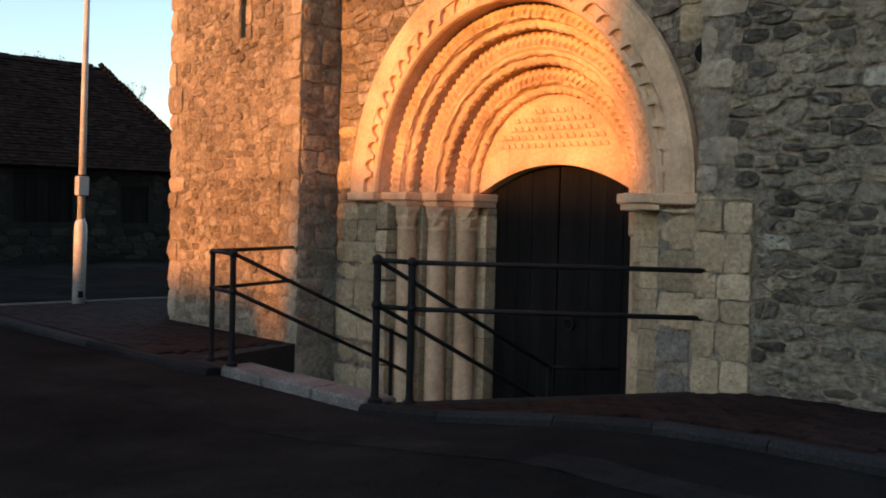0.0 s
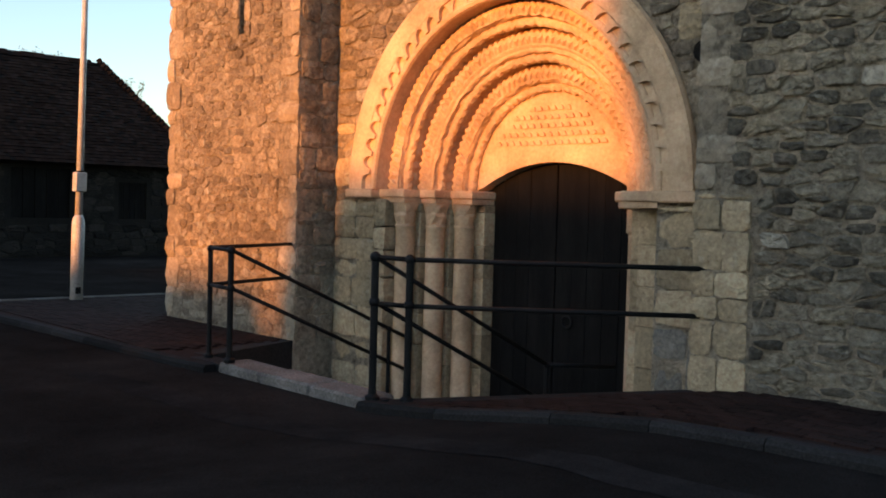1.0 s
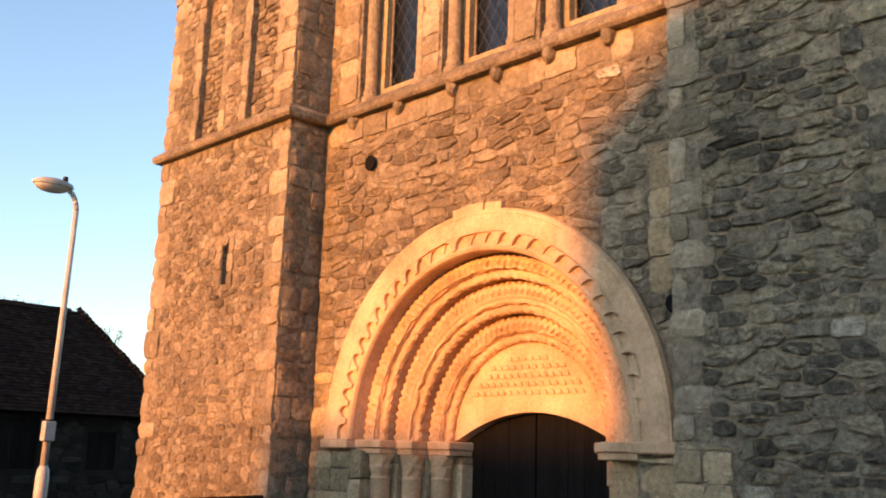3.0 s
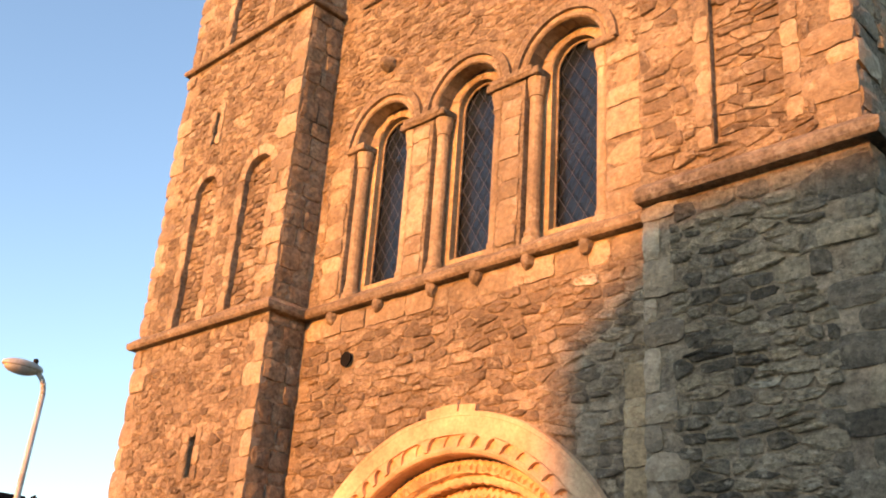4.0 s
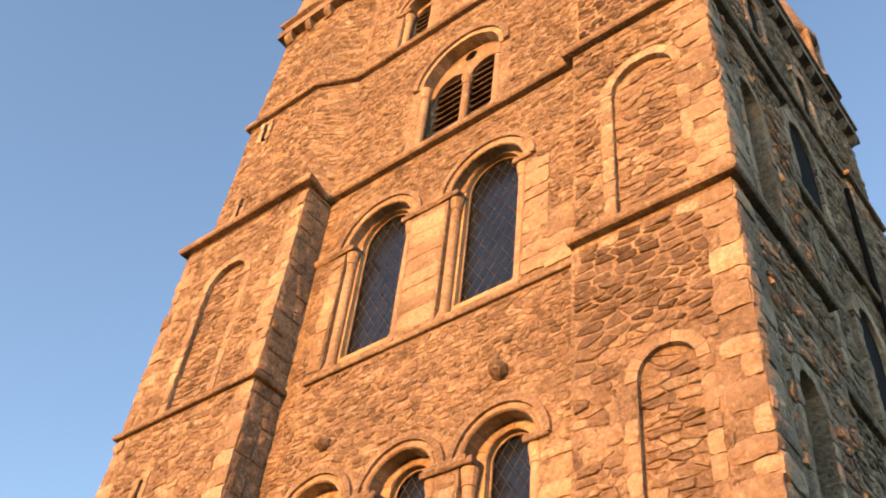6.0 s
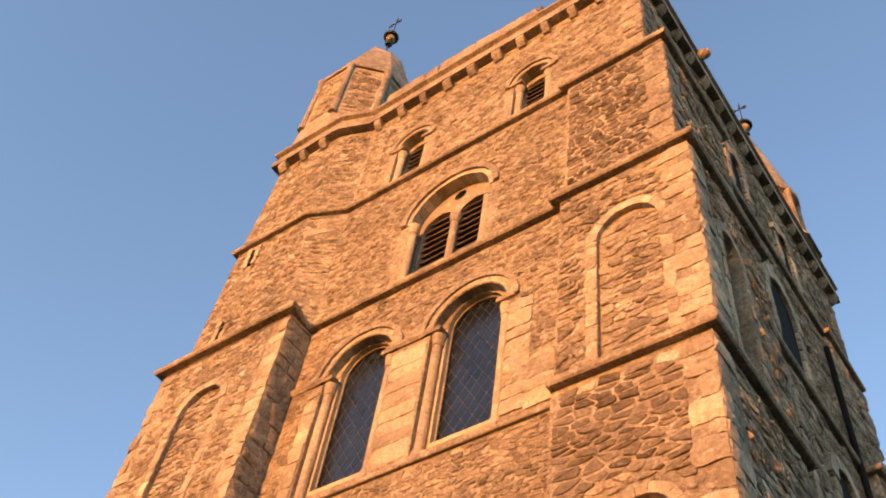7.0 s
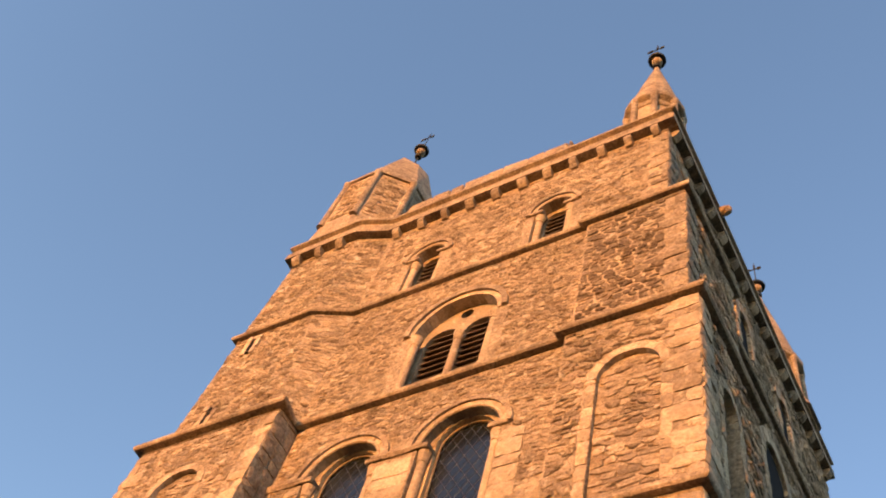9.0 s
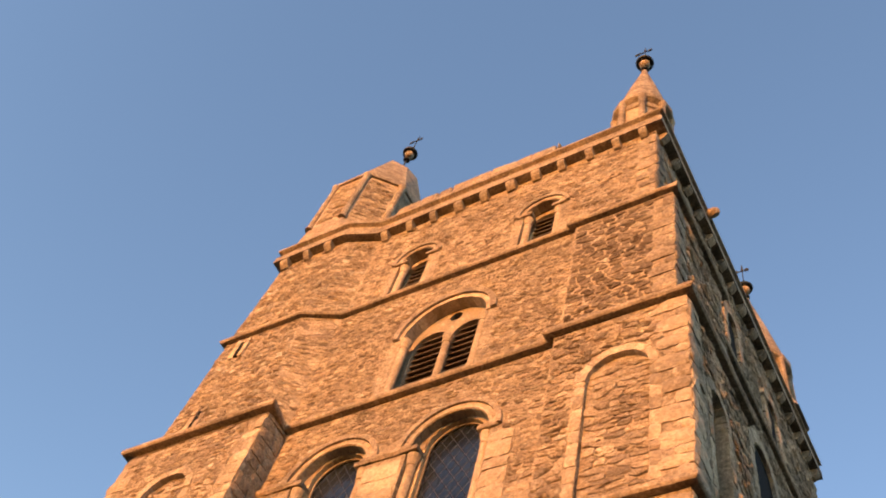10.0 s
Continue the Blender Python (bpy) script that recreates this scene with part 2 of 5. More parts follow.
def south(x):
    return Face((x, 0, 0), (0, 1, 0), (1, 0, 0))


def sheet(bm, face, outline, holes, depth):
    """A thick wall with openings: outline and holes are (u, z) loops."""
    for d in (0.0, -depth):
        edges = []
        for loop in [outline] + holes:
            vs = [bm.verts.new(face.at(u, z, d)) for u, z in loop]
            edges += [bm.edges.new((vs[k], vs[(k + 1) % len(vs)])) for k in range(len(vs))]
        bmesh.ops.triangle_fill(bm, edges=edges, use_beauty=True, use_dissolve=False)
    for loop in [outline] + holes:
        for k in range(len(loop)):
            (u0, z0), (u1, z1) = loop[k], loop[(k + 1) % len(loop)]
            bm.faces.new([bm.verts.new(face.at(u, z, d)) for u, z, d in ((u0, z0, 0), (u1, z1, 0), (u1, z1, -depth), (u0, z0, -depth))])
    bmesh.ops.remove_doubles(bm, verts=bm.verts, dist=1e-4)


def rect(u0, u1, z0, z1):
    return [(u0, z0), (u0, z1), (u1, z1), (u1, z0)]


def ring(bm, face, cx, spring, r0, r1, d0, d1, n=16, a0=0.0, a1=math.pi, gap=0.0, jit=0.0):
    """An arch ring of n wedge blocks between radii r0 and r1, standing from depth d0 to d1."""
    for k in range(n):
        t0, t1 = a0 + (a1 - a0) * (k + gap) / n, a0 + (a1 - a0) * (k + 1 - gap) / n
        o = random.uniform(-jit, jit)
        vs = []
        for d in (d0, d1 + o):
            for t, r in ((t0, r0), (t1, r0), (t1, r1), (t0, r1)):
                vs.append(bm.verts.new(face.at(cx - r * math.cos(t), spring + r * math.sin(t), d)))
        for q in ((0, 1, 2, 3), (7, 6, 5, 4), (0, 4, 5, 1), (1, 5, 6, 2), (2, 6, 7, 3), (3, 7, 4, 0)):
            bm.faces.new([vs[i] for i in q])


def arch_roll(bm, face, cx, spring, r, d, rad, n=24, m=8, a0=0.0, a1=math.pi):
    """A round moulding that follows an arch."""
    rings = []
    for k in range(n + 1):
        t = a0 + (a1 - a0) * k / n
        row = []
        for j in range(m):
            s = 2 * math.pi * j / m
            rr = r + rad * math.cos(s)
            row.append(bm.verts.new(face.at(cx - rr * math.cos(t), spring + rr * math.sin(t), d + rad * math.sin(s))))
        rings.append(row)
    for a, b in zip(rings, rings[1:]):
        for j in range(m):
            bm.faces.new((a[j], a[(j + 1) % m], b[(j + 1) % m], b[j]))


def moulding(bm, pts, prof, closed=False):
    """A string course along plan points: prof is (out, z) rows; out is to the right-hand side of the way."""
    n = len(pts)
    rows = []
    for k in range(n):
        p = Vector((*pts[k], 0))
        dirs = []
        if k > 0:
            dirs.append((p - Vector((*pts[k - 1], 0))).normalized())
        if k < n - 1:
            dirs.append((Vector((*pts[k + 1], 0)) - p).normalized())
        nrm = [Vector((d.y, -d.x, 0)) for d in dirs]
        off = nrm[0] if len(nrm) == 1 else (nrm[0] + nrm[1]) / max(0.3, 1 + nrm[0].dot(nrm[1]))
        rows.append([bm.verts.new(p + off * o + Vector((0, 0, z))) for o, z in prof])
    for a, b in zip(rows, rows[1:]):
        for j in range(len(prof)):
            bm.faces.new((a[j], b[j], b[(j + 1) % len(prof)], a[(j + 1) % len(prof)]))
    bm.faces.new(rows[0])
    bm.faces.new(rows[-1][::-1])


# ---- ground ----
def rise(x):
    """The street climbs a little to the south."""
    t = min(1.0, max(0.0, (x + 6.4) / 3.2))
    return 0.27 * t * t * (3 - 2 * t)


xs = [-600, -120, -60, -35, -27, -20, -15.4, -13, -11.5, -10, -9.5, -8, -6.4, -6.1, -5.8, -5.4, -5.1, -4.8, -4.5, -4.1, -3.6, -3.2, -2, 2, 8, 20, 60, 200, 600]
ys = [-600, -200, -60, -30, -12, -6, 0, 2, 3.5, 4.4, 5.0, 5.25, 5.6, 5.95, 6.3, 6.65, 7.0, 9, 14, 22, 40, 120, 600]


def open_ground(x, y):
    """Where the sunk porch and the portal leave no ground."""
    return -9.6 < x < -4.0 and ((7.0 < y < 9) or (5.25 < y < 7.1 and y > 5.25 + max(0.0, x + 6.4) * 0.85 - 0.3 and x < -4.3))


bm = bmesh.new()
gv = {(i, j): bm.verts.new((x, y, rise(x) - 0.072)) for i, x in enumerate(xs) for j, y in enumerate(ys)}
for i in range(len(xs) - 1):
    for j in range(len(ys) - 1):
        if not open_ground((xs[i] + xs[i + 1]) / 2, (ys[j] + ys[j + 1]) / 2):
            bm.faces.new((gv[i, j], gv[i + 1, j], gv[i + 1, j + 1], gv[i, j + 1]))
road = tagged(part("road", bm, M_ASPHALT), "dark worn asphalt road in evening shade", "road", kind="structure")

# pavement beds, left and right of the sunk entrance
def bed(name, plan, label):
    bm = bmesh.new()
    top = [bm.verts.new((x, y, rise(x) - 0.012)) for x, y in plan]
    low = [bm.verts.new((x, y, rise(x) - 0.12)) for x, y in plan]
    bm.faces.new(top)
    for k in range(len(plan)):
        bm.faces.new((top[k], top[(k + 1) % len(plan)], low[(k + 1) % len(plan)], low[k]))
    bmesh.ops.triangulate(bm, faces=[f for f in bm.faces if len(f.verts) > 4])
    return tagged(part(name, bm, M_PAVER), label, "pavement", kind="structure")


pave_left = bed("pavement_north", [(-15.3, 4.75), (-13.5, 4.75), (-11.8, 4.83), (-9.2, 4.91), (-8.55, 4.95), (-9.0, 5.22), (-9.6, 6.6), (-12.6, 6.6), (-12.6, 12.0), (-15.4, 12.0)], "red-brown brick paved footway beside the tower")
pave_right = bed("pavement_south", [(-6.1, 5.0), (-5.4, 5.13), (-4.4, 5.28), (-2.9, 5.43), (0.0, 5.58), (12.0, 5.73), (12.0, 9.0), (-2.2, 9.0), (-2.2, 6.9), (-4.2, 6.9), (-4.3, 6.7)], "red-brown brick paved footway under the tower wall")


# ---- church tower ----
tower = thing("church_tower", -7.4, 7.1, 0.0, "tall Norman church tower of ragstone rubble in low orange sun", "church tower")
YW, YB = 7.1, 6.55                    # wall and north-west buttress fronts
S1, S2, S3, S4, S5 = 5.58, 10.05, 14.2, 17.95, 21.95   # string courses and cornice
XN, XB = -12.45, -9.45                # north edge, buttress edge
YE = 16.7                             # east end

W1 = [(-8.33, 0.53), (-6.93, 0.53), (-5.53, 0.53)]     # first-floor windows: centre, half width
W2 = [(-8.10, 0.68), (-6.05, 0.68)]
W4 = (-6.85, 0.85)
W5 = [(-8.23, 0.42), (-5.33, 0.42)]
PC, PS, PR = -6.82, 1.75, 1.87                          # portal: centre, spring, radius of the outer opening

# rough west wall between the buttresses, with its openings
bm = bmesh.new()
holes = [arch(PC, PR, -0.95, PS, 24)]
holes += [arch(c, h, S1 + 0.06, 7.7, 12) for c, h in W1]
holes += [arch(c, h, S2 + 0.06, 12.55, 14) for c, h in W2]
holes += [arch(W4[0], W4[1], S3 + 0.1, 16.05, 14)]
holes += [arch(c, h, S4 + 0.1, 19.45, 12) for c, h in W5]
sheet(bm, west(YW), rect(XB - 0.4, -2.95, -1.0, S5 - 0.2), holes, 0.55)
west_wall = part("west_wall", bm, M_MORTAR, tower)

# the other three walls
def plain_wall(name, plan, z0, z1):
    bm = bmesh.new()
    prism(bm, plan, z0, z1)
    return part(name, bm, M_MORTAR, tower)


south_wall = plain_wall("south_wall", [(-3.5, YW + 0.56), (-2.95, YW + 0.56), (-2.95, YE), (-3.5, YE)], -0.2, S5 - 0.2)
plain_wall("north_wall", [(XN + 0.15, YW + 0.1), (XN + 0.7, YW + 0.1), (XN + 0.7, YE), (XN + 0.15, YE)], -0.2, S5 - 0.2)
plain_wall("east_wall", [(XN + 0.7, YE - 0.5), (-3.5, YE - 0.5), (-3.5, YE), (XN + 0.7, YE)], -0.2, S5 - 0.2)
plain_wall("tower_roof", [(XN + 0.7, YW + 0.56), (-3.5, YW + 0.56), (-3.5, YE - 0.5), (XN + 0.7, YE - 0.5)], S5 - 0.5, S5 - 0.3)

# north-west stair buttress: three square stages, then a broached and chamfered stage
bm = bmesh.new()
NB = [((-11.37, 0.27, 5.66, 7.62), (-10.15, 0.30, 5.70, 7.55)), ((-11.0, 0.47, 10.15, 12.60),)]
slits = [rect(-10.75, -10.60, 3.60, 4.10), rect(-11.48, -11.38, 8.44, 8.96)]
sheet(bm, west(YB), rect(XN, XB, -0.1, S3 - 0.2), [arch(*a) for s in NB for a in s] + slits, 0.08)
prism(bm, [(XN, YB + 0.09), (XB, YB + 0.09), (XB, YW + 0.3), (XN, YW + 0.3)], -0.9, S3 - 0.2)
nw_buttress = part("stair_buttress", bm, M_MORTAR, tower)
bm = bmesh.new()
box(bm, XB - 0.5, XB + 0.006, YB - 0.004, YB + 0.085, -0.9, -0.105)
part("buttress_foot", bm, M_ASHLAR, tower)
bm = bmesh.new()
low = [(-12.5, YB - 0.02), (-9.45, YB - 0.02), (-9.45, YW), (-12.5, YW)]
mid = [(-12.3, 6.72), (-9.75, 6.72), (-9.6, YW), (-12.3, YW)]
prism(bm, low, S3 - 0.2, S3 + 0.25, mid)
UP0 = [(-12.3, 6.72), (-9.85, 6.72), (-9.55, YW), (-9.55, YW + 0.2), (-12.3, YW + 0.2)]
UP1 = [(-12.3, 6.76), (-10.38, 6.76), (-9.58, YW), (-9.58, YW + 0.2), (-12.3, YW + 0.2)]
def leaning(bm, a, b, z0, z1, za, zb, n=10):
    """A turret stage whose plan changes evenly from a at za to b at zb."""
    def plan(z):
        t = (z - za) / (zb - za)
        return [(p[0] + (q[0] - p[0]) * t, p[1] + (q[1] - p[1]) * t) for p, q in zip(a, b)]
    rows = []
    for k in range(n + 1):
        z = z0 + (z1 - z0) * k / n
        rows.append([bm.verts.new((x, y, z)) for x, y in plan(z)])
    m = len(a)
    for lo, hi in zip(rows, rows[1:]):
        for k in range(m):
            bm.faces.new((lo[k], lo[(k + 1) % m], hi[(k + 1) % m], hi[k]))
    bm.faces.new(rows[0][::-1])
    bm.faces.new(rows[-1])


leaning(bm, UP0, UP1, S3 + 0.2, S4 - 0.05, S3 + 0.3, S4 - 0.1)
UP2 = [(-12.25, 6.82), (-10.45, 6.82), (-9.7, YW), (-9.7, YW + 0.2), (-12.25, YW + 0.2)]
leaning(bm, UP1, UP2, S4 - 0.05, S5 - 0.2, S4 + 0.1, S5 - 0.7)
upper_buttress = part("upper_stair_turret", bm, M_MORTAR, tower)

# south-west clasping buttress, stepping back at each string
SB = [(-0.2, S1 - 0.05, 6.75, -4.36, -2.38), (S1 - 0.05, S2 - 0.05, 6.85, -4.45, -2.44), (S2 - 0.05, S3 - 0.05, 6.95, -4.48, -2.42), (S3 - 0.05, S4 - 0.05, 7.02, -4.45, -2.6)]
NS = {1: (-3.37, 0.33, 5.92, 7.72), 2: (-3.42, 0.46, 10.35, 12.70)}
sw_stages = []
for k, (z0, z1, y, x0, x1) in enumerate(SB):
    bm = bmesh.new()
    sheet(bm, west(y), rect(x0, x1, z0, z1), [arch(*NS[k])] if k in NS else [], 0.07)
    sw_stages.append(part("corner_buttress", bm, M_MORTAR, tower))
    bm = bmesh.new()
    rear = [(x1, 9.3), (-2.94, 9.3), (-2.94, YW + 0.05), (x0, YW + 0.05)]
    front = [(x0, y + 0.08), (x1, y + 0.08)]
    if k in (1, 2):                         # a blind niche runs into the south side
        n0, n1 = ((5.95, 8.05), (10.35, 13.0))[k - 1]
        prism(bm, front + rear, z0, n0)
        prism(bm, front + [(x1, 7.7), (x1 - 0.26, 7.7), (x1 - 0.26, 8.3), (x1, 8.3)] + rear, n0, n1)
        prism(bm, front + rear, n1, z1)
    else:
        prism(bm, front + rear, z0, z1)
    part("buttress_core", bm, M_MORTAR, tower)
    bm = bmesh.new()
    prism(bm, [(-3.4, 14.6), (x1 - 0.25, 14.6), (x1 - 0.25, YE - 0.25), (-3.4, YE - 0.25)], z0, z1)
    part("east_buttress", bm, M_MORTAR, tower)

# string courses
PROF = [(-0.05, 0.0), (0.10, 0.0), (0.125, 0.03), (0.125, 0.09), (0.03, 0.17), (-0.05, 0.18)]
def string(z, pts, h=1.0, out=1.0):
    bm = bmesh.new()
    moulding(bm, pts, [(o * out, z + (dz - 0.09) * h) for o, dz in PROF])
    return part("string_course", bm, M_STRING, tower)


string(S1, [(XN, YW + 0.6), (XN, YB), (XB, YB), (XB, YW), (-4.37, YW)])
string(S1, [(-4.36, 6.75), (-2.38, 6.75), (-2.38, 9.3), (-2.9, 9.3)], 1.2, 1.1)
string(S2, [(XN, YW + 0.6), (XN, YB), (XB, YB), (XB, YW - 0.02)], 0.8, 0.7)
string(S2 - 0.02, [(-9.0, YW), (-4.46, YW)], 0.6, 0.5)
string(S2, [(-4.45, 6.85), (-2.44, 6.85), (-2.44, 9.3), (-2.95, 9.3), (-2.95, 14.6), (-2.69, 14.6), (-2.69, YE - 0.25)])
string(S3, [(-12.55, YW + 0.6), (-12.55, YB), (-9.48, YB), (-9.6, YW), (-4.49, YW), (-4.49, 6.95), (-2.42, 6.95), (-2.42, 9.3), (-2.95, 9.3), (-2.95, 14.6), (-2.67, 14.6), (-2.67, YE - 0.25)], 1.1, 1.1)
string(S4, [(-12.3, YW + 0.6), (-12.3, 6.76), (-10.38, 6.76), (-9.58, YW), (-4.46, YW), (-4.46, 7.02), (-2.6, 7.02), (-2.6, 9.3), (-2.95, 9.3), (-2.95, 14.6), (-2.85, 14.6), (-2.85, YE - 0.25)])

# cornice, corbel table and parapet
bm = bmesh.new()
CP = [(-12.25, YW + 2.0), (-12.25, 6.82), (-10.45, 6.82), (-9.7, YW), (-2.95, YW), (-2.95, YE), (-9.0, YE)]
moulding(bm, CP, [(-0.1, S5 - 0.60), (0.2, S5 - 0.60), (0.2, S5 - 0.36), (0.12, S5 - 0.3), (0.13, S5 - 0.12), (0.23, S5 - 0.08), (0.23, S5), (0.08, S5 + 0.1), (-0.1, S5 + 0.12)])
part("cornice", bm, M_STRING, tower)
bm = bmesh.new()
moulding(bm, [(-9.7, YW - 0.02), (-2.95, YW - 0.02), (-2.95, YE)], [(-0.3, S5), (0.0, S5), (0.0, S5 + 0.16), (-0.3, S5 + 0.16)])
part("parapet", bm, M_ASHLAR, tower)

x = -9.6
while x < -5.3:                         # broken upper parapet stones
    w = random.uniform(0.35, 0.7)
    bm = bmesh.new()
    box(bm, x, min(x + w, -5.25) - 0.008, YW - 0.012, YW + 0.36, S5 + 0.162, S5 + 1.02 + 0.05 * math.sin(2.2 * x) + random.uniform(-0.05, 0.06), 0.03, 0.022)
    part("parapet_stone", bm, M_STRING, tower)
    x += w


# ---- street lamp ----
lamp = thing("street_lamp", -14.98, 6.36, 0.0, "tall pale painted steel street lamp with curved arm", "street lamp")
bm = bmesh.new()
LX, LY = -14.98, 6.36
lathe(bm, LX, LY, [(0.095, -0.02), (0.095, 1.15), (0.085, 1.24), (0.055, 1.3)], 16)
part("base_column", bm, M_POST, lamp, smooth=True)
bm = bmesh.new()
tube(bm, (LX, LY, 1.28), (LX, LY, 5.2), 0.055, 0.042, 14)
arm = [(LX, LY, 5.2)] + [(LX - 0.012 * k, LY - 0.18 + 0.18 * math.cos(k * math.pi / 12), 5.2 + 0.33 * math.sin(k * math.pi / 12)) for k in range(1, 7)]
path_tube(bm, arm, 0.04, 12)
part("pole", bm, M_POST, lamp, smooth=True)

# ---- barn ----
barn = thing("barn", -30.0, 11.0, 0.0, "long low stone barn with a steep dark tiled hipped roof", "barn")
bm = bmesh.new()
BW = Face((-27.2, 0, 0), (0, 1, 0), (1, 0, 0))
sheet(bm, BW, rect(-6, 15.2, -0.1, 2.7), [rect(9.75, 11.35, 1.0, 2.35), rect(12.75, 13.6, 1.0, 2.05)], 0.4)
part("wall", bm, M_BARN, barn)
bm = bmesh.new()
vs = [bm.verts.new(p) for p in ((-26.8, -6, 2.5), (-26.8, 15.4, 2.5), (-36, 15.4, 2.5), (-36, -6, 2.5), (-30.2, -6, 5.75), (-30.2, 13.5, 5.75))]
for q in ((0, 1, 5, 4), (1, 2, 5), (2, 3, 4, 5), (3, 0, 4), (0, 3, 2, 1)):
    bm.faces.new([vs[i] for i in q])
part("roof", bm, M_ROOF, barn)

# ---- unseen houses across the street, behind the viewpoint: they cast the evening shade ----
DY = 45.0                       # distance from the west front
SHIFT, DROP = -DY * math.tan(SUN_AZ), DY / math.cos(SUN_AZ) * math.tan(SUN_EL)
def house(name, x0, x1, eaves, ridge, hip0, hip1, label):
    ob = thing(name, x0 + SHIFT, YW - DY, 0, label, "house")
    y0, y1 = YW - DY - 4, YW - DY + 4
    bm = bmesh.new()
    prism(bm, [(x0 + SHIFT, y0), (x1 + SHIFT, y0), (x1 + SHIFT, y1), (x0 + SHIFT, y1)], -0.1, eaves + DROP)
    part("wall", bm, M_HOUSE, ob)
    bm = bmesh.new()
    ym, e = YW - DY, eaves + DROP
    vs = [bm.verts.new(p) for p in ((x0 + SHIFT, y0, e), (x1 + SHIFT, y0, e), (x1 + SHIFT, y1, e), (x0 + SHIFT, y1, e), (x0 + SHIFT + hip0, ym, ridge + DROP), (x1 + SHIFT - hip1, ym, ridge + DROP))]
    for q in ((0, 1, 5, 4), (1, 2, 5), (2, 3, 4, 5), (3, 0, 4), (0, 3, 2, 1)):
        bm.faces.new([vs[i] for i in q])
    part("roof", bm, M_ROOF, ob)


house("low_house", -9.9, -5.0, -0.5, 1.9, 0.45, 0.0, "low plain house across the street")
# added unseen: keeps the sun off the footway and the buttress foot
house("shade_caster_house", -26.0, -9.95, -0.8, 0.5, 0.3, 0.3, "unseen long low house added to shade the footway and wall foot")
house("tall_house", -5.55, 14.0, 3.9, 5.42, 1.2, 3.0, "taller plain house across the street")


def sky_screen_house(x0, x1, y0, y1, eaves, ridge):
    """Unseen plain houses, added behind the viewpoint to hold off sky light."""
    ob = thing("sky_screen_house", (x0 + x1) / 2, (y0 + y1) / 2, 0, "unseen plain house added to screen low sky light", "house", "houses behind the street")
    bm = bmesh.new()
    prism(bm, [(x0, y0), (x1, y0), (x1, y1), (x0, y1)], -0.1, eaves)
    part("wall", bm, M_HOUSE, ob)
    bm = bmesh.new()
    ym = (y0 + y1) / 2
    vs = [bm.verts.new(p) for p in ((x0, y0, eaves), (x1, y0, eaves), (x1, y1, eaves), (x0, y1, eaves), (x0, ym, ridge), (x1, ym, ridge))]
    for q in ((0, 1, 5, 4), (1, 2, 5), (2, 3, 4, 5), (3, 0, 4), (0, 3, 2, 1)):
        bm.faces.new([vs[i] for i in q])
    part("roof", bm, M_ROOF, ob)


for x0, x1, y0, y1, e, r in ((-1.5, 8, -15, -7, 5.4, 7.7), (8.2, 20, -15, -7, 6.8, 9.8), (16, 26, -6, 6, 6.2, 9.2), (-32, -22.0, -17, -9, 6.0, 9.0), (-45, -32.5, -17, -9, 6.5, 9.5), (-52, -44, -8, 4, 6.0, 9.0)):
    sky_screen_house(x0, x1, y0, y1, 0.5 * e, 0.5 * r)


# ---- portal ----
wf = west(YW)
portal = part("portal_hood", bmesh.new(), M_CARVED, tower, "pale carved outer arch ring with scallops")
bm = bmesh.new()
ring(bm, wf, PC, PS, PR - 0.008, 2.27, -0.3, 0.035, 40)
bmesh.ops.remove_doubles(bm, verts=bm.verts, dist=1e-4)
arch_roll(bm, wf, PC, PS, 2.23, 0.04, 0.05, 40, 8)
arch_roll(bm, wf, PC, PS, PR + 0.03, 0.02, 0.045, 40, 8)
ring(bm, wf, PC - 0.03, PS, 2.2, 2.35, -0.1, 0.06, 3, math.radians(82), math.radians(99), 0.02, 0.015)      # worn stones at the crown
ring(bm, wf, PC, PS, 2.04, 2.268, 0.0, 0.085, 40)
for k in range(30):                       # cusps between the scallop hollows round the face
    t = math.pi * (k + 1) / 31
    c = wf.at(PC - 1.99 * math.cos(t), PS + 1.99 * math.sin(t), 0.0)
    arc = [(0.1 - 0.074 * math.cos(a), -0.075 + 0.115 * math.sin(a)) for a in [math.pi / 2 * q / 5 for q in range(6)]]
    outline = [(u, w) for u, w in arc] + [(0.1, 0.056), (-0.1, 0.056)] + [(-u, w) for u, w in arc[::-1]]
    wear = random.uniform(0.05, 0.085) if random.random() < 0.3 else 0.085
    front, rear = [], []
    for u, w in outline:
        p = c + Vector((u * math.sin(t) - w * math.cos(t), 0, u * math.cos(t) + w * math.sin(t)))
        front.append(bm.verts.new(p + Vector((0, -wear, 0))))
        rear.append(bm.verts.new(p))
    bm.faces.new(front)
    for q in range(len(outline)):
        e = (q + 1) % len(outline)
        bm.faces.new((rear[q], rear[e], front[e], front[q]))
bmesh.ops.recalc_face_normals(bm, faces=bm.faces)
bm.to_mesh(portal.data)
bm.free()

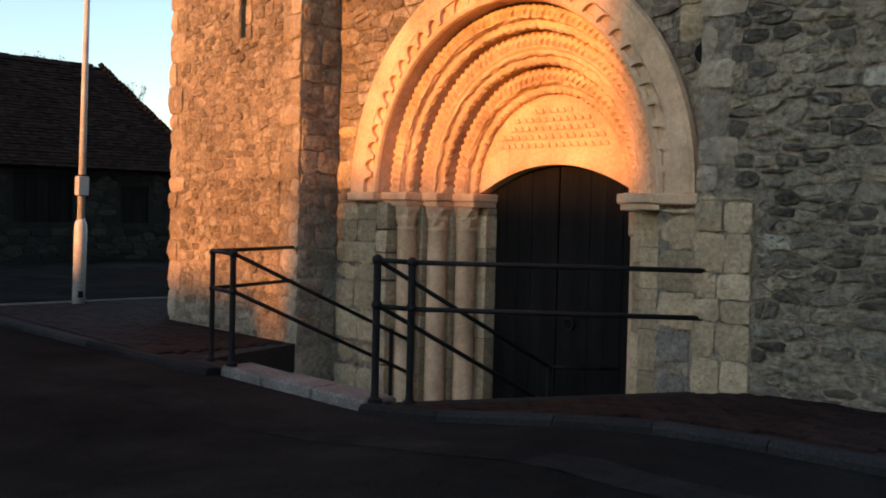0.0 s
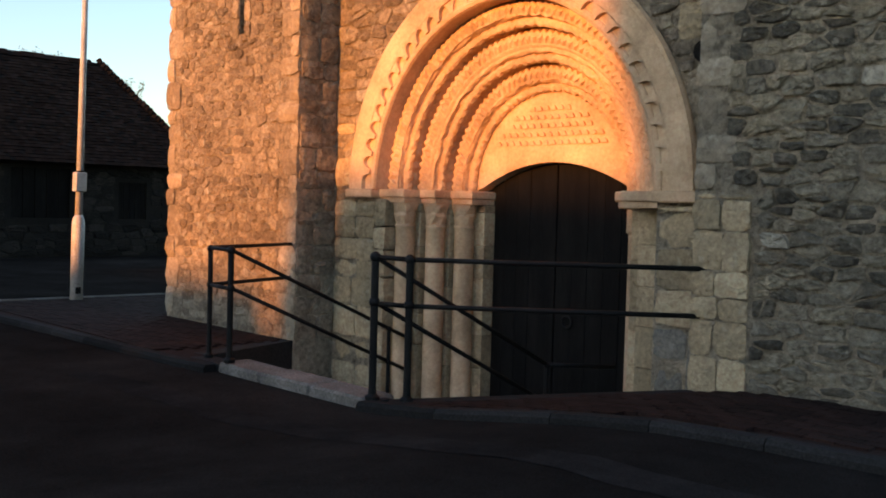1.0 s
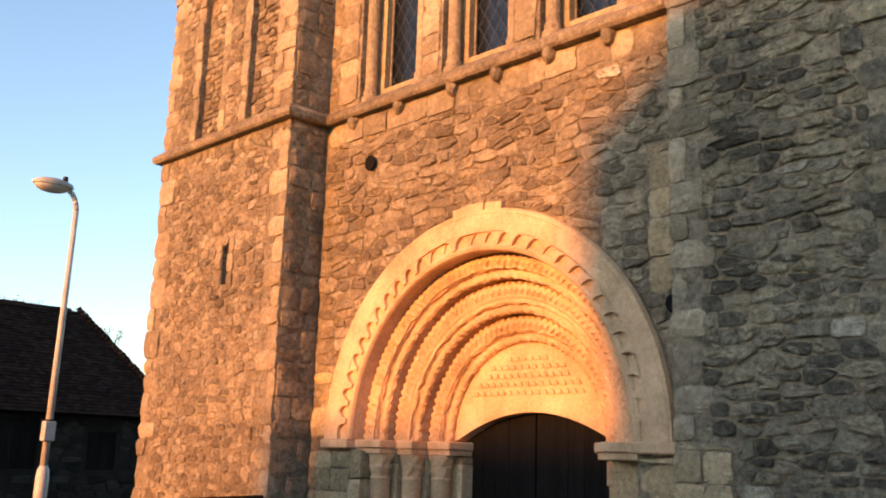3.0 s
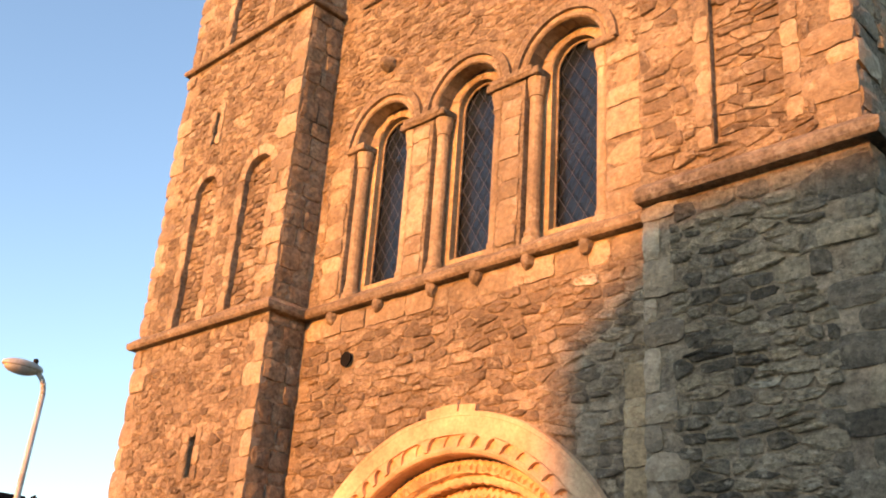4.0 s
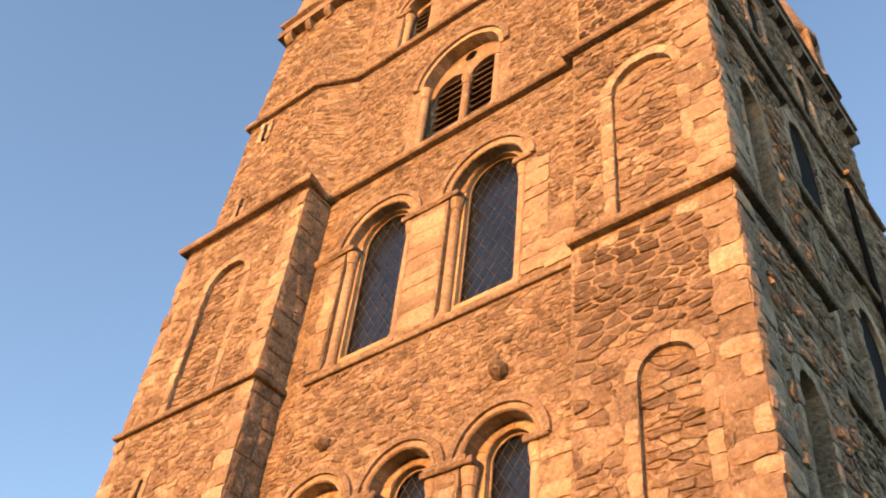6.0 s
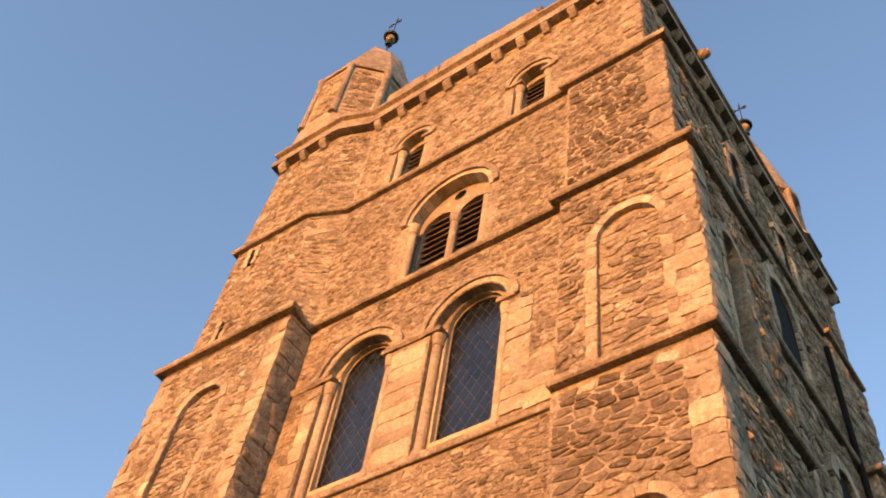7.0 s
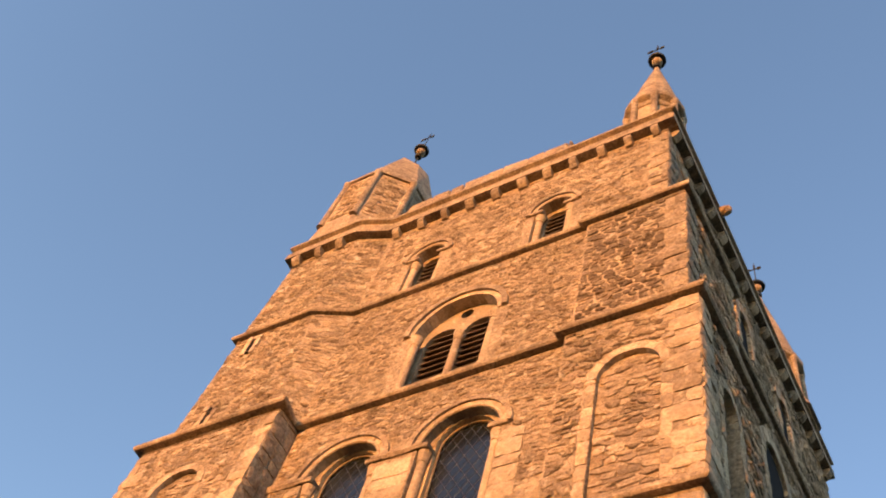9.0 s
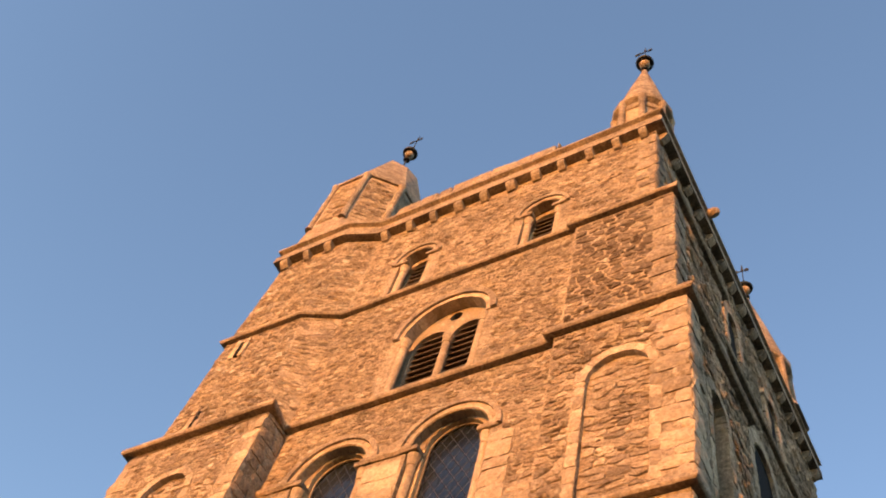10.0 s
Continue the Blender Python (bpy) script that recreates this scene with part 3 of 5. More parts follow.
ORD = [(1.60, 1.88, -0.18, 7.40, 1.60), (1.28, 1.62, -0.40, 7.62, 1.34), (1.01, 1.30, -0.62, 7.84, 1.11)]
for k, (r0, r1, d, yj, dxc) in enumerate(ORD):
    bm = bmesh.new()
    ring(bm, wf, PC, PS, r1 - 0.085, r1, -0.92, max(d - 0.3, -0.86), 40)       # deep groove behind the chevrons
    bmesh.ops.remove_doubles(bm, verts=bm.verts, dist=1e-4)
    prof = [(r1 - 0.086, -0.9), (r1 - 0.086, d - 0.02), (r1 - 0.11, d + 0.005), (r1 - 0.16, d + 0.005), (r0 + 0.115, d - 0.05), (r0 + 0.05, d - 0.13), (r0 + 0.03, d - 0.19), (r0 + 0.03, -0.9)]
    rows = []
    for q in range(81):                                             # the order splays back towards its soffit
        t = math.pi * q / 80
        rows.append([bm.verts.new(wf.at(PC - r * math.cos(t), PS + r * math.sin(t), dd + random.uniform(-0.004, 0.004))) for r, dd in prof])
    for a, b in zip(rows, rows[1:]):
        for j in range(len(prof) - 1):
            bm.faces.new((a[j], b[j], b[j + 1], a[j + 1]))
    teeth = round(math.pi * r1 / 0.085)
    rows = []
    for q in range(2 * teeth + 1):                                  # a row of chevrons along the groove
        t, zig = math.pi * q / (2 * teeth), (0.028 if q % 2 else -0.012) + random.uniform(-0.006, 0.006)
        row = []
        for a in (0, 1, 2, 3):
            rr = r1 - 0.155 + 0.055 * a + zig * (a > 0)
            row.append(bm.verts.new(wf.at(PC - rr * math.cos(t), PS + rr * math.sin(t), d + (0.0, 0.045, 0.035, -0.05)[a] + random.uniform(-0.006, 0.006))))
        rows.append(row)
    for ra_, rb_ in zip(rows, rows[1:]):
        for a in range(3):
            bm.faces.new((ra_[a], rb_[a], rb_[a + 1], ra_[a + 1]))
    arch_roll(bm, wf, PC, PS, r0 + 0.065, d - 0.10, 0.045, 150, 8)
    arch_roll(bm, wf, PC, PS, r0 + 0.135, d - 0.035, 0.025, 60, 6)
    for v in bm.verts:                        # worn, uneven carving along the roll
        if abs(math.hypot(v.co.x - PC, v.co.z - PS) - r0 - 0.05) < 0.1:
            t = math.atan2(v.co.z - PS, v.co.x - PC)
            k2 = 0.007 * math.sin(t * 88 + 2 * k) + random.uniform(-0.011, 0.011)
            v.co += Vector((math.cos(t), 0, math.sin(t))) * k2
    part("arch_order", bm, M_CARVED, tower, "carved arch order with a roll and chevrons")

# tympanum with its segmental head over the door
bm = bmesh.new()
TF = west(7.85)
HEAD = [(PC + 0.05 + 0.98 * s, 1.80 + 0.26 * (1 - s * s)) for s in [k / 8 - 1 for k in range(17)]]
outline = [(PC - 1.05 * math.cos(math.pi * k / 24), PS + 1.05 * math.sin(math.pi * k / 24)) for k in range(25)]
front = [bm.verts.new(TF.at(u, z)) for u, z in outline[::-1] + HEAD]
back = [bm.verts.new(TF.at(u, z, -0.18)) for u, z in outline[::-1] + HEAD]
n = len(front)
bmesh.ops.triangle_fill(bm, edges=[bm.edges.new((front[k], front[(k + 1) % n])) for k in range(n)], use_beauty=True)
for k in range(n):
    bm.faces.new((front[k], front[(k + 1) % n], back[(k + 1) % n], back[k]))
tymp = part("tympanum", bm, M_CARVED, tower, "pale tympanum carved with rows of scales")
verts, faces = [], []
for row in range(7):
    z = 2.24 + row * 0.088
    for c in range(24):
        u = PC + (c - 11.5 + 0.5 * (row % 2)) * 0.095
        if (u - PC) ** 2 + (z + 0.03 - PS) ** 2 > 0.93 ** 2 or abs(u - PC) > 0.95:
            continue
        b0 = len(verts)
        pts = [(0.042 * math.cos(a), 0.05 * math.sin(a)) for a in [math.pi * j / 6 for j in range(7)]]
        verts += [TF.at(u + x, z + y, -0.005) for x, y in pts] + [TF.at(u + x * 0.9, z + y * 0.9, 0.022) for x, y in pts]
        faces += [[b0 + 7 + j for j in range(7)]] + [[b0 + j, b0 + (j + 1) % 7, b0 + 7 + (j + 1) % 7, b0 + 7 + j] for j in range(7)]
tagged(raw_part("scale_carving", verts, faces, M_CARVED, tymp), kind="stuff")

# jambs, shafts, capitals and imposts
for sgn in (-1, 1):
    for k, (r0, r1, d, yj, dxc) in enumerate(ORD):
        inner = (1.47, 1.23, 1.05 if sgn > 0 else 0.90)[k]
        outer = (1.90, 1.47, 1.23)[k]
        z = -0.86
        while z < 1.58:
            h = min(random.uniform(0.28, 0.4), 1.60 - z)
            xa, xb = sorted((PC + sgn * inner, PC + sgn * outer))
            bm = bmesh.new()
            box(bm, xa, xb, yj + random.uniform(-0.004, 0.004), 8.1, z, z + h - 0.006, 0.006)
            part("jamb_block", bm, M_PALE, tower)
            z += h
        if sgn < 0:
            cx, cy = PC + sgn * dxc, yj - 0.10
            bm = bmesh.new()
            lathe(bm, cx, cy, [(0.16, -0.86), (0.16, -0.76), (0.135, -0.72), (0.145, -0.66), (0.112, -0.60), (0.11, 0.4), (0.108, 1.33), (0.115, 1.34), (0.115, 1.365), (0.1, 1.37)], 16)
            shaft = part("shaft", bm, M_CARVED, tower, smooth=True)
            bm = bmesh.new()
            lathe(bm, cx, cy, [(0.10, 1.365), (0.105, 1.40), (0.122, 1.46), (0.126, 1.47), (0.118, 1.50), (0.142, 1.57), (0.145, 1.60)], 16)
            for v in bm.verts:
                if 1.39 < v.co.z < 1.58:
                    v.co += Vector((random.uniform(-1, 1), random.uniform(-1, 1), random.uniform(-1, 1))) * 0.014
            part("capital", bm, M_CARVED, tower, "weathered carved capital")
        elif k == 2:                           # flat pilaster with a worn carved capital
            bm = bmesh.new()
            box(bm, PC + 1.045, PC + 1.225, yj - 0.02, yj + 0.02, -0.86, 1.36, 0.012)
            part("pilaster", bm, M_CARVED, tower)
            bm = bmesh.new()
            box(bm, PC + 1.035, PC + 1.228, yj - 0.04, yj + 0.02, 1.362, 1.60, 0.02, 0.012)
            bmesh.ops.subdivide_edges(bm, edges=bm.edges, cuts=2, use_grid_fill=True)
            for v in bm.verts:
                v.co += Vector((random.uniform(-1, 1), random.uniform(-1, 1), random.uniform(-1, 1))) * 0.011
            part("capital", bm, M_CARVED, tower, "weathered carved capital")
        bm = bmesh.new()
        a, b = PC + sgn * (inner - 0.02), PC + sgn * (outer + 0.02)
        box(bm, min(a, b), max(a, b), yj - 0.27 + 0.02 * k, 8.0, 1.66, 1.75, 0.012)
        box(bm, min(a, b) + 0.02, max(a, b) - 0.02, yj - 0.24 + 0.02 * k, 8.0, 1.60, 1.665, 0.01)
        part("impost", bm, M_CARVED, tower)
    bm = bmesh.new()                       # impost band on the wall face
    a, b = PC + sgn * 1.86, PC + sgn * 2.34
    box(bm, min(a, b), max(a, b), YW - 0.09, YW + 0.1, 1.65, 1.75, 0.015)
    part("impost", bm, M_CARVED, tower)

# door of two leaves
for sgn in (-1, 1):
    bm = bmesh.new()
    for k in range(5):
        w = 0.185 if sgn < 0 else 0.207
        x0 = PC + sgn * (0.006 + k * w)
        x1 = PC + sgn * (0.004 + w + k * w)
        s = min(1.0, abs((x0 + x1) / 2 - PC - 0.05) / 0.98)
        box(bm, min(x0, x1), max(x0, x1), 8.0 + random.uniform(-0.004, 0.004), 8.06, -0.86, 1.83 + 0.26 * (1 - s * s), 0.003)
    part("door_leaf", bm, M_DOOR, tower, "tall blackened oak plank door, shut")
bm = bmesh.new()
arch_roll(bm, west(7.97), PC + 0.2, 0.42, 0.06, 0.0, 0.012, 16, 6, 0.0, 2 * math.pi)
part("ring_handle", bm, M_IRON, tower, smooth=True)
bm = bmesh.new()
box(bm, PC - 1.0, PC + 1.12, 7.75, 8.15, -0.95, -0.86)
part("door_sill", bm, M_SLAB, tower)


# ---- windows ----
def capital_shaft(face, u, d, z0, z1, r=0.085, parent=None):
    c = face.at(u, 0, d)
    bm = bmesh.new()
    lathe(bm, c.x, c.y, [(r * 1.55, z0), (r * 1.5, z0 + 0.07), (r * 1.15, z0 + 0.1), (r * 1.25, z0 + 0.14), (r, z0 + 0.18), (r, (z0 + z1) / 2), (r * 0.98, z1 - 0.24), (r * 1.2, z1 - 0.235), (r * 1.2, z1 - 0.205), (r * 1.05, z1 - 0.2), (r * 1.45, z1 - 0.06), (r * 1.5, z1)], 12)
    part("shaft", bm, M_ASHLAR, parent, smooth=False)


def block(face, a, b, z0, z1, back, front, parent, bevel=0.012, jit=0.009, name="block", material=None):
    """One dressed block on a wall face."""
    nu, nz = (5, 4) if b - a > 0.2 else (4, 4)
    gone = random.random() < 0.22              # some faces have weathered back
    verts, edge_uv = [], []
    for j in range(nz):
        for i in range(nu):
            s, t = i / (nu - 1), j / (nz - 1)
            rim = (i in (0, nu - 1)) + (j in (0, nz - 1))
            if rim == 0:
                s, t = s + random.uniform(-0.06, 0.06), t + random.uniform(-0.06, 0.06)
            u = a + (b - a) * s + (random.uniform(-jit, jit) if rim else 0.0)
            z = z0 + (z1 - z0) * t + (random.uniform(-jit, jit) if rim else 0.0)
            if rim == 2:                       # knocked-off corners
                u += (0.5 - s) * 2 * random.uniform(0.2, 1.4) * bevel
                z += (0.5 - t) * 2 * random.uniform(0.2, 1.4) * bevel
            drop = (0.0, random.uniform(0.5, 1.3), random.uniform(1.0, 2.2))[rim] * bevel
            verts.append(face.at(u, z, front + 0.013 - drop - (0.014 if gone else 0.0) + random.uniform(-0.5, 0.5) * jit))
            edge_uv.append((u, z))
    faces = [[j * nu + i, j * nu + i + 1, (j + 1) * nu + i + 1, (j + 1) * nu + i] for j in range(nz - 1) for i in range(nu - 1)]
    loop = list(range(nu)) + [j * nu + nu - 1 for j in range(1, nz)] + [(nz - 1) * nu + i for i in range(nu - 2, -1, -1)] + [j * nu for j in range(nz - 2, 0, -1)]
    base = len(verts)
    verts += [face.at(*edge_uv[i], back) for i in loop]
    m = len(loop)
    faces += [[loop[(k + 1) % m], loop[k], base + k, base + (k + 1) % m] for k in range(m)]
    return raw_part(name, verts, faces, material or M_ASHLAR, parent)


def blocks_up(parent, face, u0, u1, z0, z1, d, depth=0.1, hmin=0.18, hmax=0.32, jit=0.008, split=0.0, material=None):
    """A pile of dressed blocks between u0 and u1."""
    z = z0
    while z < z1 - 0.03:
        h = min(random.uniform(hmin, hmax), z1 - z)
        cuts = [u0, u1]
        if split and (u1 - u0) > split:
            m = max(1, int((u1 - u0) / split))
            cuts = [u0] + sorted(u0 + (u1 - u0) * (k + random.uniform(-0.28, 0.28)) / m for k in range(1, m)) + [u1]
        for a, b in zip(cuts, cuts[1:]):
            block(face, a + 0.005, b - 0.005, z + 0.005, z + h - 0.005, -depth, d + random.uniform(-jit, jit), parent, material=material)
        z += h


def voussoirs(parent, face, cx, spring, r0, r1, d0, d1, n, gap=0.012, jit=0.006):
    for k in range(n):
        bm = bmesh.new()
        ring(bm, face, cx, spring, r0, r1, d0, d1, 1, math.pi * (k + gap * 2) / n, math.pi * (k + 1 - gap * 2) / n, 0.0, jit)
        part("voussoir", bm, M_ASHLAR, parent)


def lattice(bm, face, cx, half, z0, spring, d, step, slope=1.6, r=0.004):
    """Crossing diagonal wires, cut to the arched light."""
    def inside(u, z):
        return abs(u - cx) < half and z > z0 and (z < spring or (u - cx) ** 2 + (z - spring) ** 2 < half * half)
    top = spring + half
    k = -int((top - z0) / (step * slope)) - 3
    while k * step < 2 * half + (top - z0) / slope + step:
        for sg in (1, -1):
            run = []
            for i in range(60):
                z = z0 + (top - z0) * i / 59
                u = cx + sg * (-half + k * step + (z - z0) / slope)
                if inside(u, z):
                    run.append((u, z))
            if len(run) > 1:
                (ua, za), (ub, zb) = run[0], run[-1]
                tube(bm, face.at(ua, za, d), face.at(ub, zb, d), r, n=4, caps=False)
        k += 1


def window(face, cx, half, z0, spring, light, lz0, lspring, hood, name="window", louvre=False, wire=0.16, left_only=False):
    """A round-arched window: ashlar panel set back in the outer order, glazed light, nook shafts, arch ring and hood."""
    win = part(name, bmesh.new(), M_PALE, tower)
    bm = bmesh.new()
    back = 0.22 if louvre else 0.15 if half > 0.6 else 0.19
    pan = Face(face.at(0, 0, -back), face.along, face.out)
    sheet(bm, pan, arch(cx, half + 0.12, z0 - 0.05, spring, 16), [arch(cx, light, lz0, lspring, 14)], 0.28)
    bmesh.ops.recalc_face_normals(bm, faces=bm.faces)
    bm.to_mesh(win.data)
    bm.free()
    bm = bmesh.new()                        # sloping sill
    u0, u1 = cx - half, cx + half
    p = [bm.verts.new(face.at(u, z, d)) for u in (u0, u1) for z, d in ((z0 - 0.06, 0.02), (z0, 0.02), (lz0, -back - 0.08), (z0 - 0.06, -back - 0.08))]
    for q in ((0, 1, 2, 3), (4, 7, 6, 5), (0, 4, 5, 1), (1, 5, 6, 2), (3, 2, 6, 7), (0, 3, 7, 4)):
        bm.faces.new([p[i] for i in q])
    part("sill", bm, M_STRING, win)
    bm = bmesh.new()
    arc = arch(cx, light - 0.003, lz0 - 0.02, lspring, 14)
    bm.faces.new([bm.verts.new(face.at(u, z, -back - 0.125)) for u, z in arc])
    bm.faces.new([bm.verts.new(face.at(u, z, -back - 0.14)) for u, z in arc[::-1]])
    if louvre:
        # near-black sheet paints in the unlit space behind the slats
        part("void_shade_sheet", bm, M_DARK, win)
        z = lz0 + 0.05
        while z < lspring + light - 0.05:
            w = light if z < lspring else math.sqrt(max(0.0, light * light - (z - lspring) ** 2))
            bm = bmesh.new()
            q = [bm.verts.new(face.at(cx + s * w, z + dz, d)) for s in (-1, 1) for dz, d in ((0, -back - 0.01), (0.03, -back - 0.01), (0.13, -back - 0.12), (0.10, -back - 0.12))]
            for f in ((0, 1, 2, 3), (4, 7, 6, 5), (0, 4, 5, 1), (1, 5, 6, 2), (2, 6, 7, 3), (3, 7, 4, 0)):
                bm.faces.new([q[i] for i in f])
            part("slat", bm, M_LOUVRE, win)
            z += 0.17
    else:
        glass = part("pane", bm, M_GLASS, win, "dark leaded glass")
        bm = bmesh.new()
        lattice(bm, face, cx, light, lz0, lspring, -back - 0.085, wire)
        tagged(part("wire_guard", bm, M_WIRE, win, "diamond wire guard"), kind="stuff")
        bm = bmesh.new()
        arch_roll(bm, face, cx, lspring, light - 0.015, -back - 0.09, 0.018, 16, 5)
        for s in (-1, 1):
            tube(bm, face.at(cx + s * (light - 0.015), lz0, -back - 0.09), face.at(cx + s * (light - 0.015), lspring, -back - 0.09), 0.018, n=5)
        part("rusty_frame", bm, M_STRING, win)
    voussoirs(win, face, cx, spring, half - 0.02, half + 0.15, -0.2, 0.018, 11)
    bm = bmesh.new()
    arch_roll(bm, face, cx, spring, half + 0.0, 0.01, 0.03, 20, 6)
    part("arch_roll", bm, M_ASHLAR, win)
    bm = bmesh.new()
    ring(bm, face, cx, spring, hood - 0.09, hood, -0.05, 0.06, 18)
    bmesh.ops.remove_doubles(bm, verts=bm.verts, dist=1e-4)
    part("hood_mould", bm, M_STRING, win)
    voussoirs(win, Face(face.at(0, 0, -back), face.along, face.out), cx, lspring, light + 0.01, light + 0.14, -0.1, 0.012, 9)
    for s in (-1, 1):
        capital_shaft(face, cx + s * (half - 0.085), -0.1, z0, spring - 0.02, 0.075, win)
        bm = bmesh.new()
        a, b = cx + s * (half - 0.2), cx + s * (half + 0.13)
        p, q = face.at(min(a, b), spring - 0.03, -0.2), face.at(max(a, b), spring + 0.06, 0.05)
        box(bm, min(p.x, q.x), max(p.x, q.x), min(p.y, q.y), max(p.y, q.y), p.z, q.z, 0.012)
        part("impost", bm, M_STRING, win)
    return win


for c, h in W1:
    window(wf, c, h, S1 + 0.09, 7.70, 0.31, 5.86, 7.79, 0.692)
for c, h in W2:
    window(wf, c, h, S2 + 0.09, 12.55, 0.49, 10.42, 12.70, 0.87, wire=0.19)
for c, h in W5:
    window(wf, c, h, S4 + 0.12, 19.45, 0.27, 18.1, 19.42, 0.60, "belfry_window", True)

# the paired belfry window under one arch
bell = part("belfry_window", bmesh.new(), M_ASHLAR, tower)
cx, half = W4
pan = west(YW + 0.22)
bm = bmesh.new()
sheet(bm, pan, arch(cx, half + 0.1, S3 + 0.05, 16.05, 18), [arch(cx - 0.38, 0.35, S3 + 0.12, 15.98, 12), arch(cx + 0.38, 0.35, S3 + 0.12, 15.98, 12),
      [(cx + 0.13 * math.cos(a), 16.68 + 0.13 * math.sin(a)) for a in [2 * math.pi * k / 14 for k in range(14)]]], 0.22)
bmesh.ops.recalc_face_normals(bm, faces=bm.faces)
bm.to_mesh(bell.data)
bm.free()
# near-black sheet paints in the dark of the bell chamber
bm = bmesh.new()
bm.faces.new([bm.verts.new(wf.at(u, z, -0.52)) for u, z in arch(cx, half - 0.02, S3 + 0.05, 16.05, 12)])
part("void_shade_sheet", bm, M_DARK, bell)
for s in (-1, 1):
    z = S3 + 0.2
    while z < 16.2:
        w = 0.35 if z < 15.98 else math.sqrt(max(0.0, 0.35 ** 2 - (z - 15.98) ** 2))
        bm = bmesh.new()
        c = cx + s * 0.38
        q = [bm.verts.new(wf.at(c + k * w, z + dz, d)) for k in (-1, 1) for dz, d in ((0, -0.27), (0.025, -0.27), (0.13, -0.40), (0.105, -0.40))]
        for f in ((0, 1, 2, 3), (4, 7, 6, 5), (0, 4, 5, 1), (1, 5, 6, 2), (2, 6, 7, 3), (3, 7, 4, 0)):
            bm.faces.new([q[i] for i in f])
        part("slat", bm, M_LOUVRE, bell)
        z += 0.18
    capital_shaft(wf, cx + s * (half - 0.06), -0.05, S3 + 0.1, 16.0, 0.075, bell)
capital_shaft(wf, cx, -0.2, S3 + 0.1, 15.98, 0.075, bell)
voussoirs(bell, wf, cx, 16.05, half - 0.02, half + 0.16, -0.22, 0.02, 15)
bm = bmesh.new()
ring(bm, wf, cx, 16.05, half + 0.08, half + 0.19, -0.05, 0.07, 22)
bmesh.ops.remove_doubles(bm, verts=bm.verts, dist=1e-4)
part("hood_mould", bm, M_STRING, bell)


# impost strings that run on from the window capitals
for z, runs in ((7.72, ((-7.93, -7.33), (-6.53, -5.93))), (12.57, ((-9.44, -8.72), (-7.52, -6.63)))):
    for u0, u1 in runs:
        bm = bmesh.new()
        moulding(bm, [(u0, YW), (u1, YW)], [(-0.05, z - 0.05), (0.03, z - 0.05), (0.065, z), (0.065, z + 0.06), (-0.05, z + 0.07)])
        part("impost_string", bm, M_STRING, tower)


# ---- pinnacles, corbels and small stonework of the tower ----
def finial(cx, cy, z, parent, tall=1.5):
    bm = bmesh.new()
    tube(bm, (cx, cy, z - 2.2), (cx, cy, z + tall), 0.03, 0.012, 8)
    part("rod", bm, M_VANE, parent)
    bm = bmesh.new()
    bmesh.ops.create_uvsphere(bm, u_segments=16, v_segments=10, radius=0.15, matrix=Matrix.Translation((cx, cy, z - 0.07)))
    part("ball", bm, M_STRING, parent, smooth=True)
    bm = bmesh.new()
    lathe(bm, cx, cy, [(0.1, z + 0.0), (0.23, z + 0.02), (0.25, z + 0.07), (0.23, z + 0.12), (0.1, z + 0.12)], 16)
    part("cup", bm, M_VANE, parent)
    bm = bmesh.new()
    lathe(bm, cx, cy, [(0.09, z - 0.5), (0.12, z - 0.46), (0.09, z - 0.42)], 10)
    part("collar", bm, M_VANE, parent)
    bm = bmesh.new()
    for x0, x1, z0, z1 in ((-0.22, 0.16, 1.0, 1.035), (-0.3, -0.14, 0.97, 1.1), (0.08, 0.2, 0.95, 1.08), (-0.03, 0.03, 1.0, 1.22)):
        box(bm, cx + x0, cx + x1, cy - 0.012, cy + 0.012, z + z0 * tall / 1.35, z + z1 * tall / 1.35)
    part("weather_vane", bm, M_VANE, parent)


def pinnacle(cx, cy, k=1.0):
    bm = bmesh.new()
    lathe(bm, cx, cy, [(r * k, z) for r, z in ((0.85, S5), (0.70, S5 + 0.5), (0.58, S5 + 0.6), (0.58, 24.15))], 8, math.pi / 8)
    drum = part("pinnacle", bm, M_ASHLAR, tower, "small octagonal corner pinnacle with shafts and a stone spire")
    bm = bmesh.new()
    lathe(bm, cx, cy, [(r * k, z) for r, z in ((0.58, 24.0), (0.71, 24.08), (0.73, 24.2), (0.67, 24.28), (0.38, 26.1), (0.1, 27.7), (0.07, 27.95))], 16)
    part("spire", bm, M_STRING, drum)
    for j in range(8):
        a = 2 * math.pi * j / 8 + math.pi / 8
        bm = bmesh.new()
        x, y = cx + 0.64 * k * math.cos(a), cy + 0.64 * k * math.sin(a)
        lathe(bm, x, y, [(0.1, S5 + 0.5), (0.08, S5 + 0.6), (0.075, 23.9), (0.11, 24.05), (0.11, 24.1)], 8)
        part("shaft", bm, M_STRING, drum)
        bm = bmesh.new()
        b = a + math.pi / 8
        box(bm, -0.2 * k, 0.2 * k, -0.03, 0.05, 23.75, 24.0, 0.03)
        bmesh.ops.transform(bm, matrix=Matrix.Translation((cx + 0.55 * k * math.cos(b), cy + 0.55 * k * math.sin(b), 0)) @ Matrix.Rotation(b + math.pi / 2, 4, "Z"), verts=bm.verts)
        part("arcade_head", bm, M_STRING, drum)
    finial(cx, cy, 28.6, drum)


pinnacle(-3.58, 7.80)
pinnacle(-3.58, 15.45, 1.2)
pinnacle(-11.6, 15.45)

